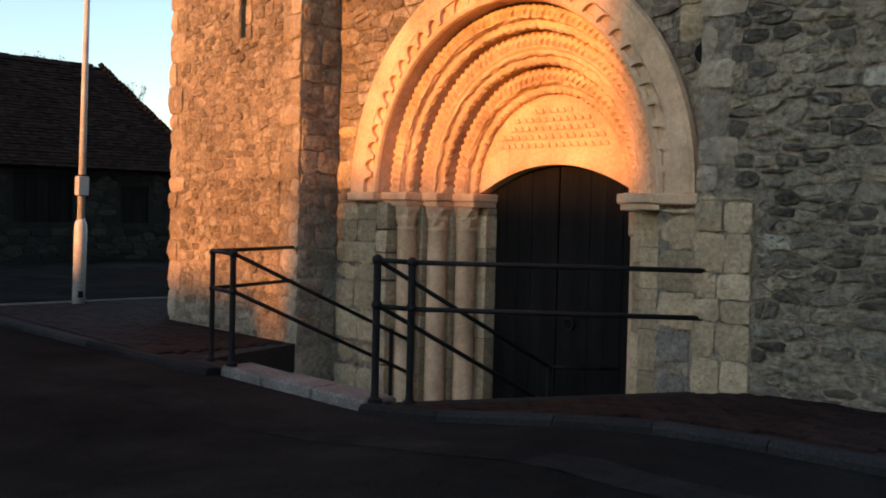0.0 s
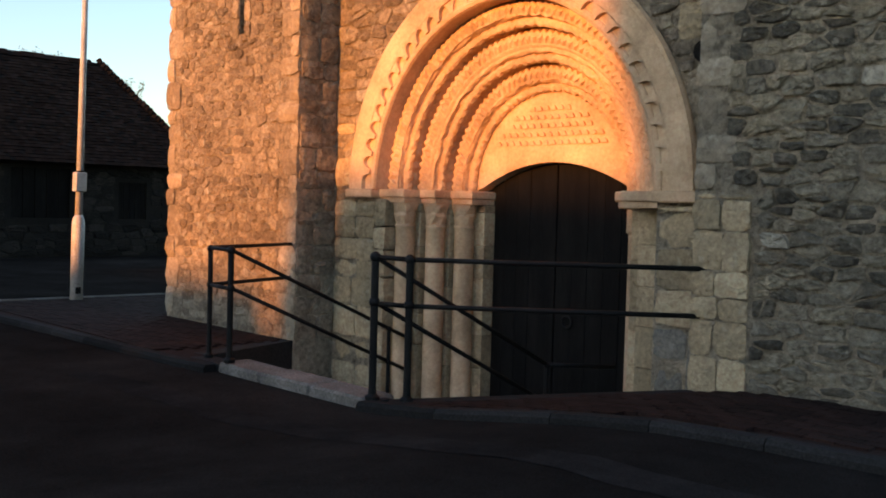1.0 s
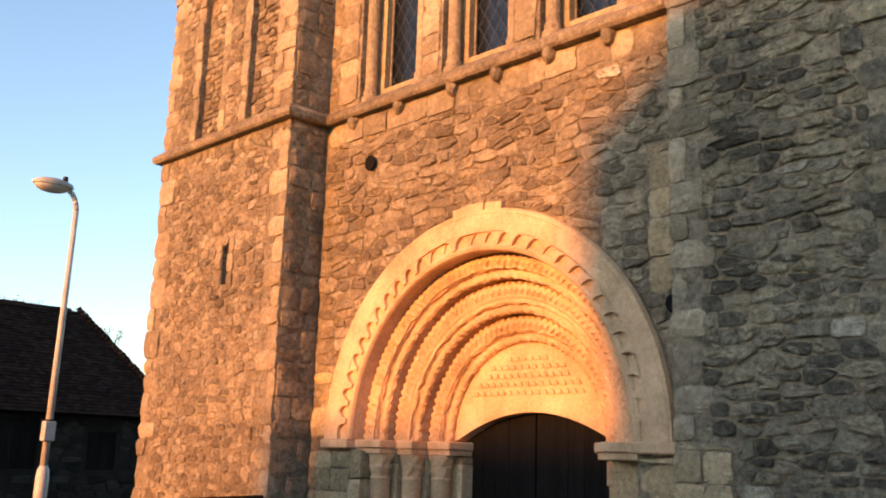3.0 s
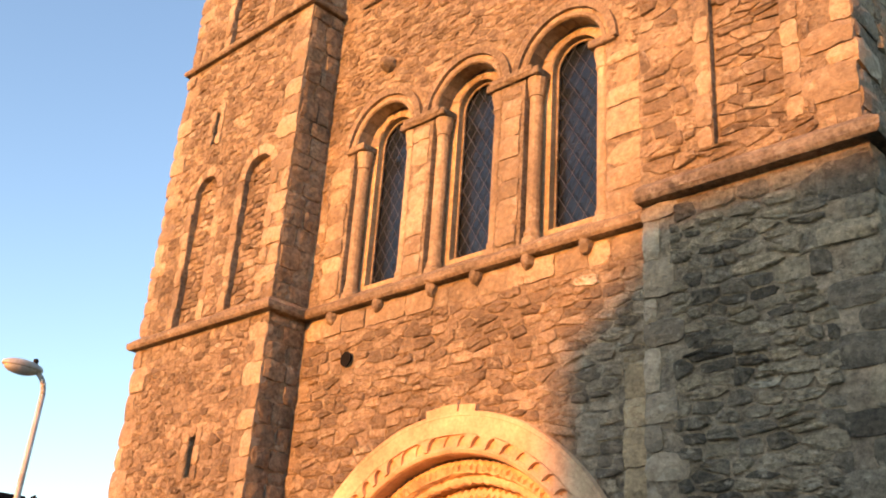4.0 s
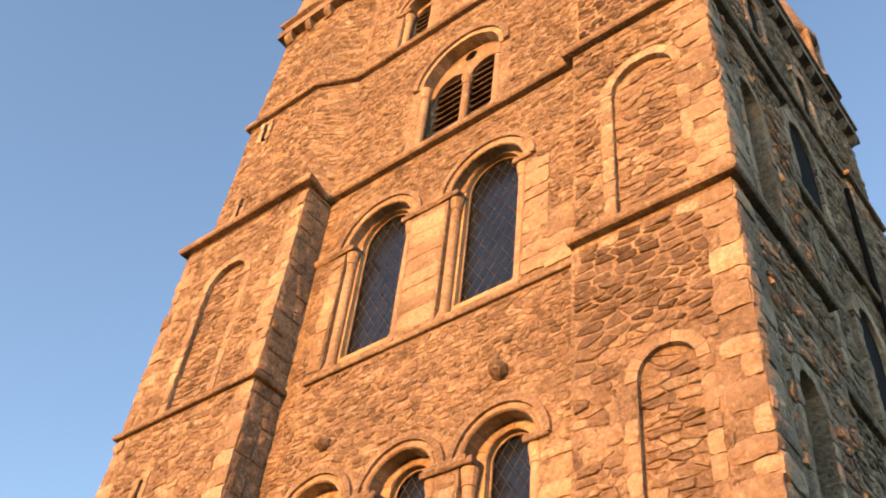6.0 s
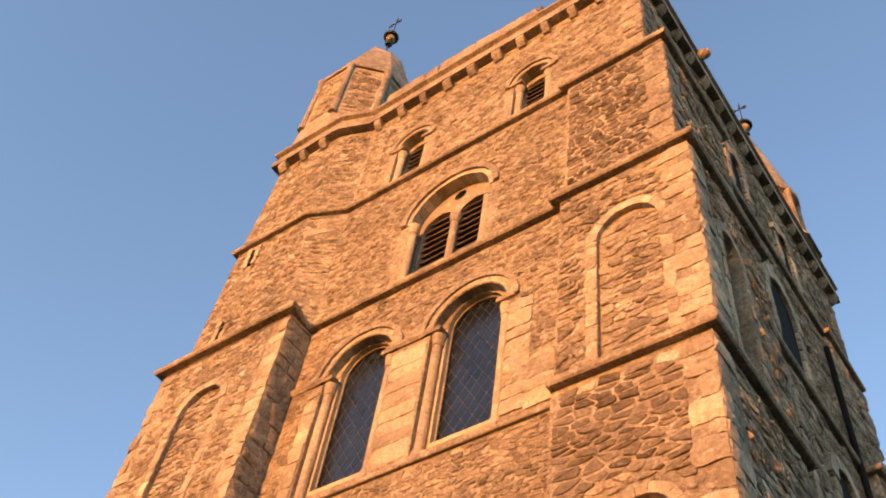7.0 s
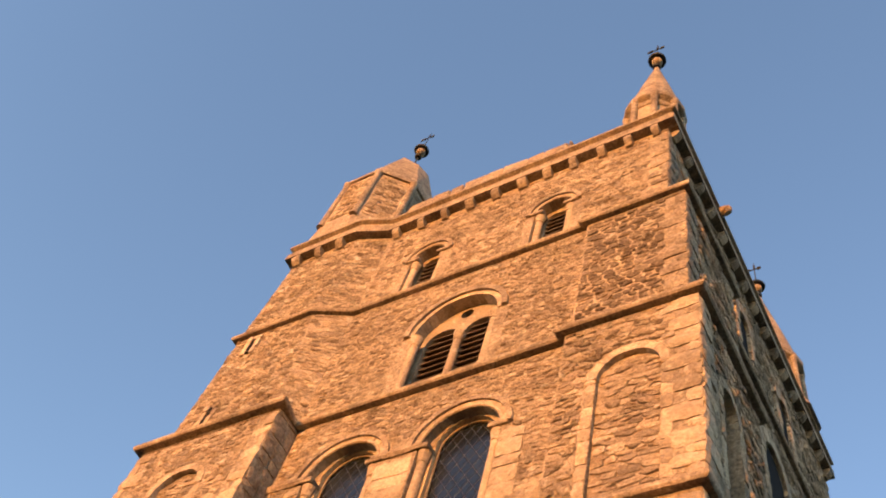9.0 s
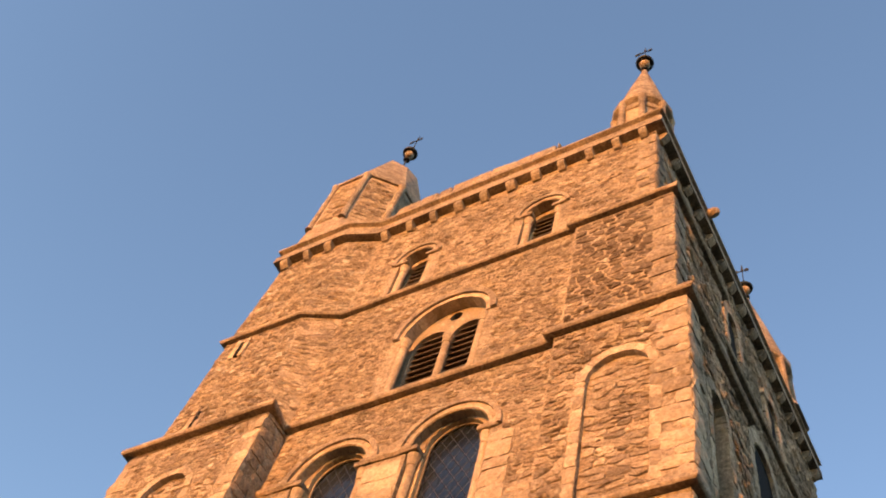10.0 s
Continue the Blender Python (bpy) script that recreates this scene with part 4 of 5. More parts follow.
OC, OR = (-11.80, 8.10), 1.34
bm = bmesh.new()
oct0 = [(OC[0] + OR * math.cos(math.pi / 8 + k * math.pi / 4), OC[1] + OR * math.sin(math.pi / 8 + k * math.pi / 4)) for k in range(8)]
wide = [(max(-12.4, OC[0] + 1.62 * math.cos(math.pi / 8 + k * math.pi / 4)), max(6.78, OC[1] + 1.55 * math.sin(math.pi / 8 + k * math.pi / 4))) for k in range(8)]
prism(bm, wide, S5 + 0.02, 23.5, oct0)
prism(bm, oct0, 23.5, 26.1)
stair = part("stair_turret", bm, M_RUBBLE, tower, "octagonal stone stair turret with a worn truncated stone roof")
bm = bmesh.new()
eave = [(OC[0] + (OR + 0.07) * math.cos(math.pi / 8 + k * math.pi / 4), OC[1] + (OR + 0.07) * math.sin(math.pi / 8 + k * math.pi / 4)) for k in range(8)]
cap = [(OC[0] + 0.66 * math.cos(math.pi / 8 + k * math.pi / 4), OC[1] + 0.66 * math.sin(math.pi / 8 + k * math.pi / 4)) for k in range(8)]
prism(bm, eave, 26.0, 26.14)
prism(bm, eave, 26.14, 28.6, cap)
for v in bm.verts:
    if v.co.z > 28:
        v.co.z += random.uniform(-0.25, 0.3)
part("roof", bm, M_STRING, stair)
for x, y in oct0:
    bm = bmesh.new()
    lathe(bm, x, y, [(0.11, 23.4), (0.09, 23.55), (0.085, 25.8), (0.13, 25.98), (0.13, 26.02)], 10)
    part("shaft", bm, M_STRING, stair)
finial(OC[0], OC[1], 30.75, stair, 1.6)

# corbel heads under the cornice
def corbels(face, u0, u1, z, step):
    u = u0
    while u <= u1:
        bm = bmesh.new()
        w = 0.09 * random.uniform(0.85, 1.2)
        prof = [(-0.05, 0.0), (0.06, 0.0), (0.14, 0.07), (0.19, 0.15), (0.185, 0.26), (-0.05, 0.26)]
        vs = [[bm.verts.new(face.at(u + s * w, z + b + random.uniform(-0.01, 0.01), a)) for a, b in prof] for s in (-1, 1)]
        bm.faces.new(vs[0])
        bm.faces.new(vs[1][::-1])
        for k in range(6):
            bm.faces.new((vs[0][k], vs[0][(k + 1) % 6], vs[1][(k + 1) % 6], vs[1][k]))
        part("corbel", bm, M_STRING, tower)
        u += step * random.uniform(0.92, 1.08)


corbels(wf, -9.45, -3.0, S5 - 0.86, 0.62)
corbels(west(6.82), -12.1, -10.4, S5 - 0.86, 0.62)
corbels(south(-2.95), 7.3, YE, S5 - 0.86, 0.62)

# grotesque heads and putlog holes in the west wall
def knob(u, z, r, material=None, name="corbel_head"):
    bm = bmesh.new()
    bmesh.ops.create_icosphere(bm, subdivisions=2, radius=r)
    for v in bm.verts:
        v.co = Vector((v.co.x * random.uniform(0.85, 1.1), v.co.y * 1.5, v.co.z * random.uniform(0.9, 1.15)))
    bmesh.ops.translate(bm, verts=bm.verts, vec=wf.at(u, z, 0.03))
    part(name, bm, material or M_STRING, tower)


knob(-8.33, 8.78, 0.11)
knob(-5.56, 8.79, 0.12)
for u, z in ((-8.55, 4.87), (-4.53, 2.88)):
    # near-black disc on the wall face paints in the hole's shade
    bm = bmesh.new()
    lathe(bm, 0, 0, [(0.09, 0), (0.09, 0.02)], 10)
    bmesh.ops.transform(bm, matrix=Matrix.Translation(wf.at(u, z, 0.035)) @ Matrix.Rotation(math.pi / 2, 4, "X"), verts=bm.verts)
    part("putlog_shade_disc", bm, M_DARK, tower)
for u in (-8.9, -8.1, -7.25, -6.6, -5.9, -5.2):     # worn heads under the window string
    bm = bmesh.new()
    bmesh.ops.create_icosphere(bm, subdivisions=2, radius=0.085)
    for v in bm.verts:
        v.co = Vector((v.co.x * 0.85, v.co.y, v.co.z * 1.25)) * random.uniform(0.88, 1.1)
    bmesh.ops.translate(bm, verts=bm.verts, vec=wf.at(u, S1 - 0.13, 0.03))
    part("corbel_head", bm, M_STRING, tower)

# blind niches: arch rings and slit frames
for y, items in ((YB, [a for s in NB for a in s]), (6.85, [NS[1]]), (6.95, [NS[2]])):
    for c, h, z0, sp in items:
        voussoirs(tower, west(y), c, sp, h - 0.005, h + 0.13, -0.08, 0.015, 9)
        for s in (-1, 1):
            a, b = c + s * h, c + s * (h + 0.16)
            blocks_up(tower, west(y), min(a, b), max(a, b), z0, sp, 0.012, 0.1, 0.18, 0.34)
for x0, x1, z0, z1 in ((-10.75, -10.60, 3.60, 4.10), (-11.48, -11.38, 8.44, 8.96)):
    blocks_up(tower, west(YB), x0 - 0.13, x0, z0 - 0.05, z1 + 0.12, 0.015, 0.1)
    blocks_up(tower, west(YB), x1, x1 + 0.13, z0 - 0.05, z1 + 0.12, 0.015, 0.1)
    block(west(YB), x0 + 0.001, x1 - 0.001, z1 + 0.001, z1 + 0.12, -0.08, 0.02, tower)
    # near-black plate paints in the shade inside the slit
    bm = bmesh.new()
    box(bm, x0 - 0.01, x1 + 0.01, YB + 0.075, YB + 0.088, z0, z1)
    part("slit_shade", bm, M_DARK, tower)
for z0, x0 in ((17.1, -11.75), (14.75, -11.7)):
    # near-black block on the face paints in a shaded slit
    bm = bmesh.new()
    box(bm, x0, x0 + 0.1, 6.70, 6.80, z0, z0 + 0.5)
    part("slit_shade", bm, M_DARK, tower)
    blocks_up(tower, west(6.76), x0 - 0.13, x0 - 0.005, z0 - 0.05, z0 + 0.6, 0.07, 0.1)
    blocks_up(tower, west(6.76), x0 + 0.105, x0 + 0.23, z0 - 0.05, z0 + 0.6, 0.07, 0.1)

# south side: windows in the recessed wall and niches in the corner buttress
sf = south(-2.95)
for c, z0, sp, h in ((10.7, S2 + 0.12, 12.5, 0.62), (13.1, S2 + 0.12, 12.5, 0.62), (11.9, S3 + 0.12, 16.0, 0.7), (10.9, S4 + 0.12, 19.4, 0.42), (13.2, S4 + 0.12, 19.4, 0.42), (10.7, 6.0, 7.8, 0.5), (13.1, 6.0, 7.8, 0.5)):
    # near-black sheet on the uncut wall paints in the window's inner shade
    bm = bmesh.new()
    bm.faces.new([bm.verts.new(sf.at(u, z, 0.012)) for u, z in arch(c, h - 0.14, z0, sp, 10)])
    opening = part("south_window", bm, M_DARK, tower)
    voussoirs(opening, sf, c, sp, h - 0.14, h + 0.14, -0.05, 0.09, 11)
    for s in (-1, 1):
        a, b = sorted((c + s * (h - 0.14), c + s * (h + 0.1)))
        blocks_up(opening, sf, a, b, z0, sp, 0.08, 0.05)
for k, z0, sp in ((1, 5.95, 7.75), (2, 10.35, 12.7)):
    f = south(SB[k][4])
    voussoirs(tower, f, 8.0, sp, 0.3, 0.46, -0.24, 0.012, 9)
    for s in (-1, 1):
        a, b = sorted((8.0 + s * 0.302, 8.0 + s * 0.46))
        blocks_up(tower, f, a, b, z0, sp, 0.012, 0.05)

# carved head and lead pipe on the south side
bm = bmesh.new()
bmesh.ops.create_icosphere(bm, subdivisions=2, radius=0.14)
for v in bm.verts:
    v.co = Vector((v.co.x * 1.3, v.co.y * 0.9, v.co.z)) * random.uniform(0.9, 1.08)
bmesh.ops.translate(bm, verts=bm.verts, vec=Vector((-2.66, 9.53, S5 - 0.12)))
part("corbel_head", bm, M_STRING, tower)
bm = bmesh.new()
tube(bm, Vector((-2.84, 14.3, 12.2)), Vector((-2.84, 14.3, 17.2)), 0.06, n=8)
part("rainwater_pipe", bm, M_DARK, tower, "dark lead rainwater pipe")


# ---- dressed stone: quoins and ashlar zones ----
def quoins(face, u, side, z0, z1, d=0.012, short=0.18, long=0.36, hmin=0.2, hmax=0.33, rag=0.0, material=None):
    """Corner blocks, long and short in turn; side is the way they run along the face."""
    z, k = z0, 0
    while z < z1 - 0.05:
        h = min(random.uniform(hmin, hmax), z1 - z)
        w = (long if k % 2 else short) * random.uniform(0.85, 1.2)
        a, b = sorted((u - side * random.uniform(0, rag), u + side * w))
        block(face, a + 0.004, b - 0.004, z + 0.005, z + h - 0.005, -0.08, d + random.uniform(-0.006, 0.012), tower, 0.016, 0.01, "quoin", material)
        z += h
        k += 1


quoins(west(YB), XB + 0.012, -1, 0.0, S1 - 0.1, 0.014)
quoins(west(YB), XB + 0.012, -1, S1 + 0.1, S2 - 0.1, 0.014)
quoins(west(YB), XB + 0.012, -1, S2 + 0.1, S3 - 0.2, 0.014)
quoins(west(YB), XN - 0.02, 1, 0.05, S1 - 0.1, 0.014, 0.18, 0.36, 0.18, 0.42, 0.05)
quoins(west(YB), XN - 0.02, 1, S1 + 0.1, S2 - 0.1, 0.014, 0.18, 0.36, rag=0.05)
quoins(west(YB), XN - 0.02, 1, S2 + 0.1, S3 - 0.2, 0.014, 0.18, 0.36, rag=0.05)
for k, (z0, z1, y, x0, x1) in enumerate(SB):
    a = max(z0, 0.2) + 0.12
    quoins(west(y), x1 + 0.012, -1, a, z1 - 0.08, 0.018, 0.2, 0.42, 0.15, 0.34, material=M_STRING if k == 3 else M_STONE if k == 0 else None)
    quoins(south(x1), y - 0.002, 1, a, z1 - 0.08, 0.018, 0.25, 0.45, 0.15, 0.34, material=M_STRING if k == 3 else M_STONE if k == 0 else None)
quoins(west(6.75), -4.362, 1, 1.75, S1 - 0.12, 0.016, 0.16, 0.34, 0.2, 0.4)
blocks_up(sw_stages[0], west(6.75), -4.36, -3.86, 0.16, 1.72, 0.016, 0.1, 0.17, 0.32, 0.016, 0.24, M_PALE)
quoins(wf, -2.94, -1, S4 + 0.12, S5 - 0.7, 0.018, 0.16, 0.36, 0.16, 0.28, material=M_STRING)
quoins(south(-2.95), YW, 1, S4 + 0.12, S5 - 0.7, 0.018, 0.16, 0.36, 0.16, 0.28, material=M_STRING)
# big blocks on the return of the stair buttress: darker stone paints in its shade
blocks_up(tower, south(XB), YB + 0.02, YW - 0.01, 0.0, S1 - 0.1, 0.012, 0.1, 0.16, 0.3, 0.014, 0.26, M_STRING)
blocks_up(tower, south(XB), YB + 0.02, YW - 0.01, S1 + 0.1, S2 - 0.1, 0.012, 0.1, 0.16, 0.3, 0.014, 0.26, M_STRING)
blocks_up(tower, south(XB), YB + 0.02, YW - 0.01, S2 + 0.1, S3 - 0.22, 0.012, 0.1, 0.16, 0.3, 0.014, 0.26, M_STRING)
ASH = [(-9.43, -8.70, -0.9, 1.62), (-4.92, -4.38, 0.62, 1.62), (-9.43, -9.10, 1.78, 2.5), (-4.53, -4.38, 1.78, 5.4), (-4.8, -4.53, 3.0, 4.3),
       (-9.40, -4.50, 5.22, 5.47), (-7.78, -7.50, 5.72, 7.62), (-6.38, -6.10, 5.72, 7.62), (-4.98, -4.48, 5.72, 7.5), (-9.25, -8.90, 5.72, 7.5),
       (-7.40, -6.76, 10.2, 12.45), (-9.05, -8.80, 10.2, 12.4), (-5.35, -4.95, 10.2, 12.4), (-5.0, -4.5, 10.15, 11.2)]
for k, (x0, x1, z0, z1) in enumerate(ASH):
    blocks_up(west_wall, wf, x0, x1, z0, z1, 0.014, 0.1, 0.2, 0.36, 0.012, 0.34, M_PALE if k < 5 else None)
blocks_up(tower, wf, PC - 1.905, PC - 1.70, -0.86, 1.64, 0.006, 0.26, 0.24, 0.42, 0.008, 0.0, M_PALE)


# smooth cement repair at the foot of the wall beside the portal
for u0, u1, z0, z1 in ((-4.94, -4.62, -0.3, 0.34), (-4.61, -4.38, -0.3, 0.6), (-4.94, -4.62, 0.35, 0.6)):
    block(wf, u0, u1, z0, z1, -0.1, 0.008, west_wall, 0.014, 0.012, "cement_repair", M_CEMENT)


# ---- rubble stones ----
rng = np.random.default_rng(7)


def cut(poly, nx, nz, c):
    """The part of a convex outline on the near side of the line nx u + nz z = c."""
    out = []
    n = len(poly)
    for k in range(n):
        p, q = poly[k], poly[(k + 1) % n]
        dp, dq = nx * p[0] + nz * p[1] - c, nx * q[0] + nz * q[1] - c
        if dp <= 0:
            out.append(p)
        if (dp < 0 < dq) or (dq < 0 < dp):
            t = dp / (dp - dq)
            out.append((p[0] + (q[0] - p[0]) * t, p[1] + (q[1] - p[1]) * t))
    return out


def keep_off(e, u, z):
    """Line that parts a stone at (u, z) from an opening (centre, half, foot, spring) or a box (0, u0, u1, z0, z1); None: far off; 0: inside."""
    if len(e) == 4 and z > e[3]:
        dx, dz = e[0] - u, e[3] - z
        r = math.hypot(dx, dz)
        if r < e[1]:
            return 0
        return (dx / r, dz / r, (dx * e[0] + dz * e[3]) / r - e[1]) if r < e[1] + 0.5 else None
    u0, u1, z0, z1 = (e[0] - e[1], e[0] + e[1], e[2], e[3]) if len(e) == 4 else e[1:]
    cu, cz = min(max(u, u0), u1), min(max(z, z0), z1)
    dx, dz = cu - u, cz - z
    r = math.hypot(dx, dz)
    if r < 1e-6:
        return 0
    return (dx / r, dz / r, (dx * cu + dz * cz) / r) if r < 0.5 else None


def place(u0, u1, z0, z1, size, arches=(), rects=(), wide=2.3, inside=None):
    """Rubble outlines that fill a piece of wall: uneven, roughly coursed, closely set; each a list of (u, z) points."""
    h = 0.122 * size
    w = h * 1.15
    seeds = []
    z, row = z0 + h * 0.4, 0
    while z < z1:
        u = u0 + rng.uniform(0, 1) * w * wide
        hh = rng.uniform(0.75, 1.25)
        while u < u1:
            if rng.random() > 0.08:
                seeds.append(((u + rng.uniform(-0.3, 0.3) * w * wide) / wide, z + rng.uniform(-0.17, 0.17) * h + 0.03 * math.sin(1.3 * u + row)))
            if rng.random() < 0.12:
                seeds.append(((u + rng.uniform(-0.5, 0.5) * w * wide) / wide, z + rng.uniform(-0.5, 0.5) * h))
            u += w * wide * rng.uniform(0.7, 1.35)
        z += h * hh
        row += 1
    g = h * 2.0
    bins = {}
    for k, (x, zz) in enumerate(seeds):
        bins.setdefault((int(x // g), int(zz // g)), []).append(k)
    ex = list(arches) + [(0, *r) for r in rects]
    out = []
    for k, (x, zz) in enumerate(seeds):
        u = x * wide
        if not (u0 < u < u1 and z0 < zz < z1):
            continue
        lines, bad = [], False
        for e in ex:
            r = keep_off(e, u, zz)
            if r == 0:
                bad = True
                break
            if r:
                lines.append(r)
        if inside and not bad:
            c, hf, sp = inside
            if zz > sp:
                d = math.hypot(u - c, zz - sp)
                if d > hf - 0.03:
                    bad = True
                elif d > 0.02:
                    nx, nz = (u - c) / d, (zz - sp) / d
                    lines.append((nx, nz, nx * c + nz * sp + hf))
        if bad:
            continue
        bx, bz = int(x // g), int(zz // g)
        near = [j for i in (-1, 0, 1) for m in (-1, 0, 1) for j in bins.get((bx + i, bz + m), ()) if j != k]
        near.sort(key=lambda j: (seeds[j][0] - x) ** 2 + (seeds[j][1] - zz) ** 2)
        R = h * 1.5
        poly = [(x - R, zz - R), (x + R, zz - R), (x + R, zz + R), (x - R, zz + R)]
        for j in near[:14]:
            sx, sz = seeds[j]
            dx, dz = sx - x, sz - zz
            poly = cut(poly, dx, dz, (dx * (sx + x) + dz * (sz + zz)) / 2)
        poly = [(px * wide, pz) for px, pz in poly]
        for ln in [(-1, 0, -u0), (1, 0, u1), (0, -1, -z0), (0, 1, z1)] + lines:
            poly = cut(poly, *ln)
            if len(poly) < 3:
                break
        if len(poly) >= 3:
            P = np.array(poly)
            if np.ptp(P[:, 0]) > 0.045 and np.ptp(P[:, 1]) > 0.035:
                out.append(P)
    return out


def stone(P, proud, gap=0.008):
    """A rounded, uneven stone over an outline: rows of u, z, out, and faces."""
    c = P.mean(0)
    ext = np.maximum(np.ptp(P, axis=0) / 2, 0.02)
    shr = np.maximum(0.5, 1 - gap * rng.uniform(0.6, 2.2) / ext)
    Q = c + (P - c) * shr
    nxt = np.roll(Q, -1, 0)
    e = np.empty((2 * len(Q), 2))
    e[0::2], e[1::2] = Q + (nxt - Q) * rng.uniform(0.06, 0.24), Q + (nxt - Q) * rng.uniform(0.74, 0.93)
    n = len(e)
    d = (e - c) / ext                   # squared towards a block
    e = c + (e - c) * (1 + 0.3 * (1 / np.clip(np.abs(d).max(1, keepdims=True), 0.6, 1) - 1))
    e = c + (e - c) * rng.uniform(0.86, 1.06, (n, 1))
    p = proud * rng.uniform(0.4, 1.35)
    tu, tz = rng.uniform(-0.12, 0.12, 2)
    rows = []
    for s, d in ((1.0, -0.012), (0.95, 0.62 * p), (0.80, 0.95 * p), (0.42, 1.0 * p)):
        q = c + (e - c) * s
        dd = d + ((tu * (q[:, 0] - c[0]) + tz * (q[:, 1] - c[1])) + rng.uniform(-0.42, 0.36, n) * p) * (d > 0)
        rows.append(np.column_stack([q, dd]))
    V = np.vstack(rows + [[[c[0], c[1], p * 1.02]]])
    F = [[a * n + j, a * n + (j + 1) % n, (a + 1) * n + (j + 1) % n, (a + 1) * n + j] for a in (0, 1, 2) for j in range(n)]
    F += [[3 * n + j, 3 * n + (j + 1) % n, 4 * n] for j in range(n)]
    return V, F


def on_face(face, V):
    o, al, ou = np.array(face.org), np.array(face.along), np.array(face.out)
    return o + V[:, :1] * al + V[:, 2:] * ou + V[:, 1:2] * np.array([0, 0, 1.0])


class Slant:
    """A wall face between a lower edge (p0, p1) at za and an upper edge (q0, q1) at zb."""
    def __init__(self, p0, p1, q0, q1, za, zb):
        self.p, self.za, self.zb = [np.array(v, float) for v in (p0, p1, q0, q1)], za, zb
        self.long = float(np.linalg.norm(self.p[1] - self.p[0]))
        d = (self.p[1] - self.p[0]) / self.long
        self.out = np.array([d[1], -d[0]])

    def map(self, V):
        s, t = V[:, :1] / self.long, (V[:, 1:2] - self.za) / (self.zb - self.za)
        p0, p1, q0, q1 = self.p
        xy = (p0 * (1 - s) + p1 * s) * (1 - t) + (q0 * (1 - s) + q1 * s) * t + V[:, 2:] * self.out
        return np.column_stack([xy, V[:, 1]])


def rubble(face, stones, proud, material, parent, name="rubble", gap=0.008, pale=0.02):
    if pale:
        light = [P for P in stones if rng.random() < pale]
        ids = {id(P) for P in light}
        stones = [P for P in stones if id(P) not in ids]
        rubble(face, light, proud, M_LICHEN, parent, "pale_rubble", gap, 0.0)
    verts, faces, base = [], [], 0
    for P in stones:
        V, F = stone(P, proud, gap)
        verts.append(face.map(V) if isinstance(face, Slant) else on_face(face, V))
        faces += [[i + base for i in f] for f in F]
        base += len(V)
    if verts:
        return tagged(raw_part(name, np.vstack(verts).tolist(), faces, material, parent), kind="stuff")


A1 = [(PC, 2.29, -1.0, PS)] + [(c, 0.77, S1, 7.70) for c, h in W1] + [(c, 0.88, S2, 12.55) for c, h in W2] + [(W4[0], 1.05, S3, 16.05)] + [(c, 0.61, S4, 19.45) for c, h in W5]
small = [(-8.65, -8.45, 4.77, 4.97), (-4.63, -4.43, 2.78, 2.98)]
R1 = ASH + small + [(-4.94, -4.38, -0.3, 0.62)]
for z0, z1, size in ((-0.1, S1 - 0.12, 0.95), (S1 + 0.12, S2 - 0.1, 0.68), (S2 + 0.1, S3 - 0.12, 0.68), (S3 + 0.12, S4 - 0.12, 0.62), (S4 + 0.12, S5 - 0.7, 0.72)):
    x1 = -2.98 if z0 > S4 else -4.46
    rubble(wf, place(XB + 0.03 if z1 < S3 else -9.55, x1 - 0.35 * (z0 > S4), z0, z1, size, A1, R1, wide=2.0 if z0 < 1 else 1.75), 0.022 if z0 < 1 else 0.014, M_RUBBLE, west_wall)
NBA = [(c, h + 0.17, z0, sp) for s in NB for c, h, z0, sp in s]
NBI = [(c, h, z0, sp) for s in NB for c, h, z0, sp in s]
SL = [(-10.86, -10.48, 3.55, 4.25), (-11.62, -11.24, 8.36, 9.1)]
for z0, z1, size in ((0.0, S1 - 0.1, 0.78), (S1 + 0.1, S2 - 0.1, 0.75), (S2 + 0.1, S3 - 0.22, 0.75)):
    rubble(west(YB), place(XN + 0.28, XB - 0.36, z0, z1, size * 0.98, NBA, SL, wide=1.7), 0.015, M_RUBBLE, nw_buttress)
for c, h, z0, sp in NBI:
    st = place(c - h, c + h, z0, sp + h, 0.65, inside=(c, h, sp))
    rubble(west(YB + 0.08), st, 0.014, M_RUBBLE, nw_buttress)
for k, (c, h, z0, sp) in NS.items():
    st = place(c - h, c + h, z0, sp + h, 0.78, inside=(c, h, sp))
    rubble(west(SB[k][2] + 0.07), st, 0.016, M_RUBBLE, sw_stages[k])
# the chamfered stair turret above: front and slanting faces
for (p0, p1), (q0, q1), za, zb in (((UP0[0], UP0[1]), (UP1[0], UP1[1]), S3 + 0.3, S4 - 0.1), ((UP0[1], UP0[2]), (UP1[1], UP1[2]), S3 + 0.3, S4 - 0.1),
                                   ((UP1[0], UP1[1]), (UP2[0], UP2[1]), S4 + 0.1, S5 - 0.7), ((UP1[1], UP1[2]), (UP2[1], UP2[2]), S4 + 0.1, S5 - 0.7)):
    sl = Slant(p0, p1, q0, q1, za, zb)
    rubble(sl, place(0.0, sl.long, za, zb, 0.72, wide=1.8), 0.018, M_RUBBLE, upper_buttress, pale=0.08)
# stair turret faces
for k in range(8):
    a, b = Vector((*oct0[k], 0)), Vector((*oct0[(k + 1) % 8], 0))
    al = (b - a).normalized()
    if al.x > 0.3 or al.y > 0.9:
        rubble(Face(a, al, Vector((al.y, -al.x, 0))), place(0.12, (b - a).length - 0.12, 23.6, 25.95, 0.9), 0.025, M_RUBBLE, stair)
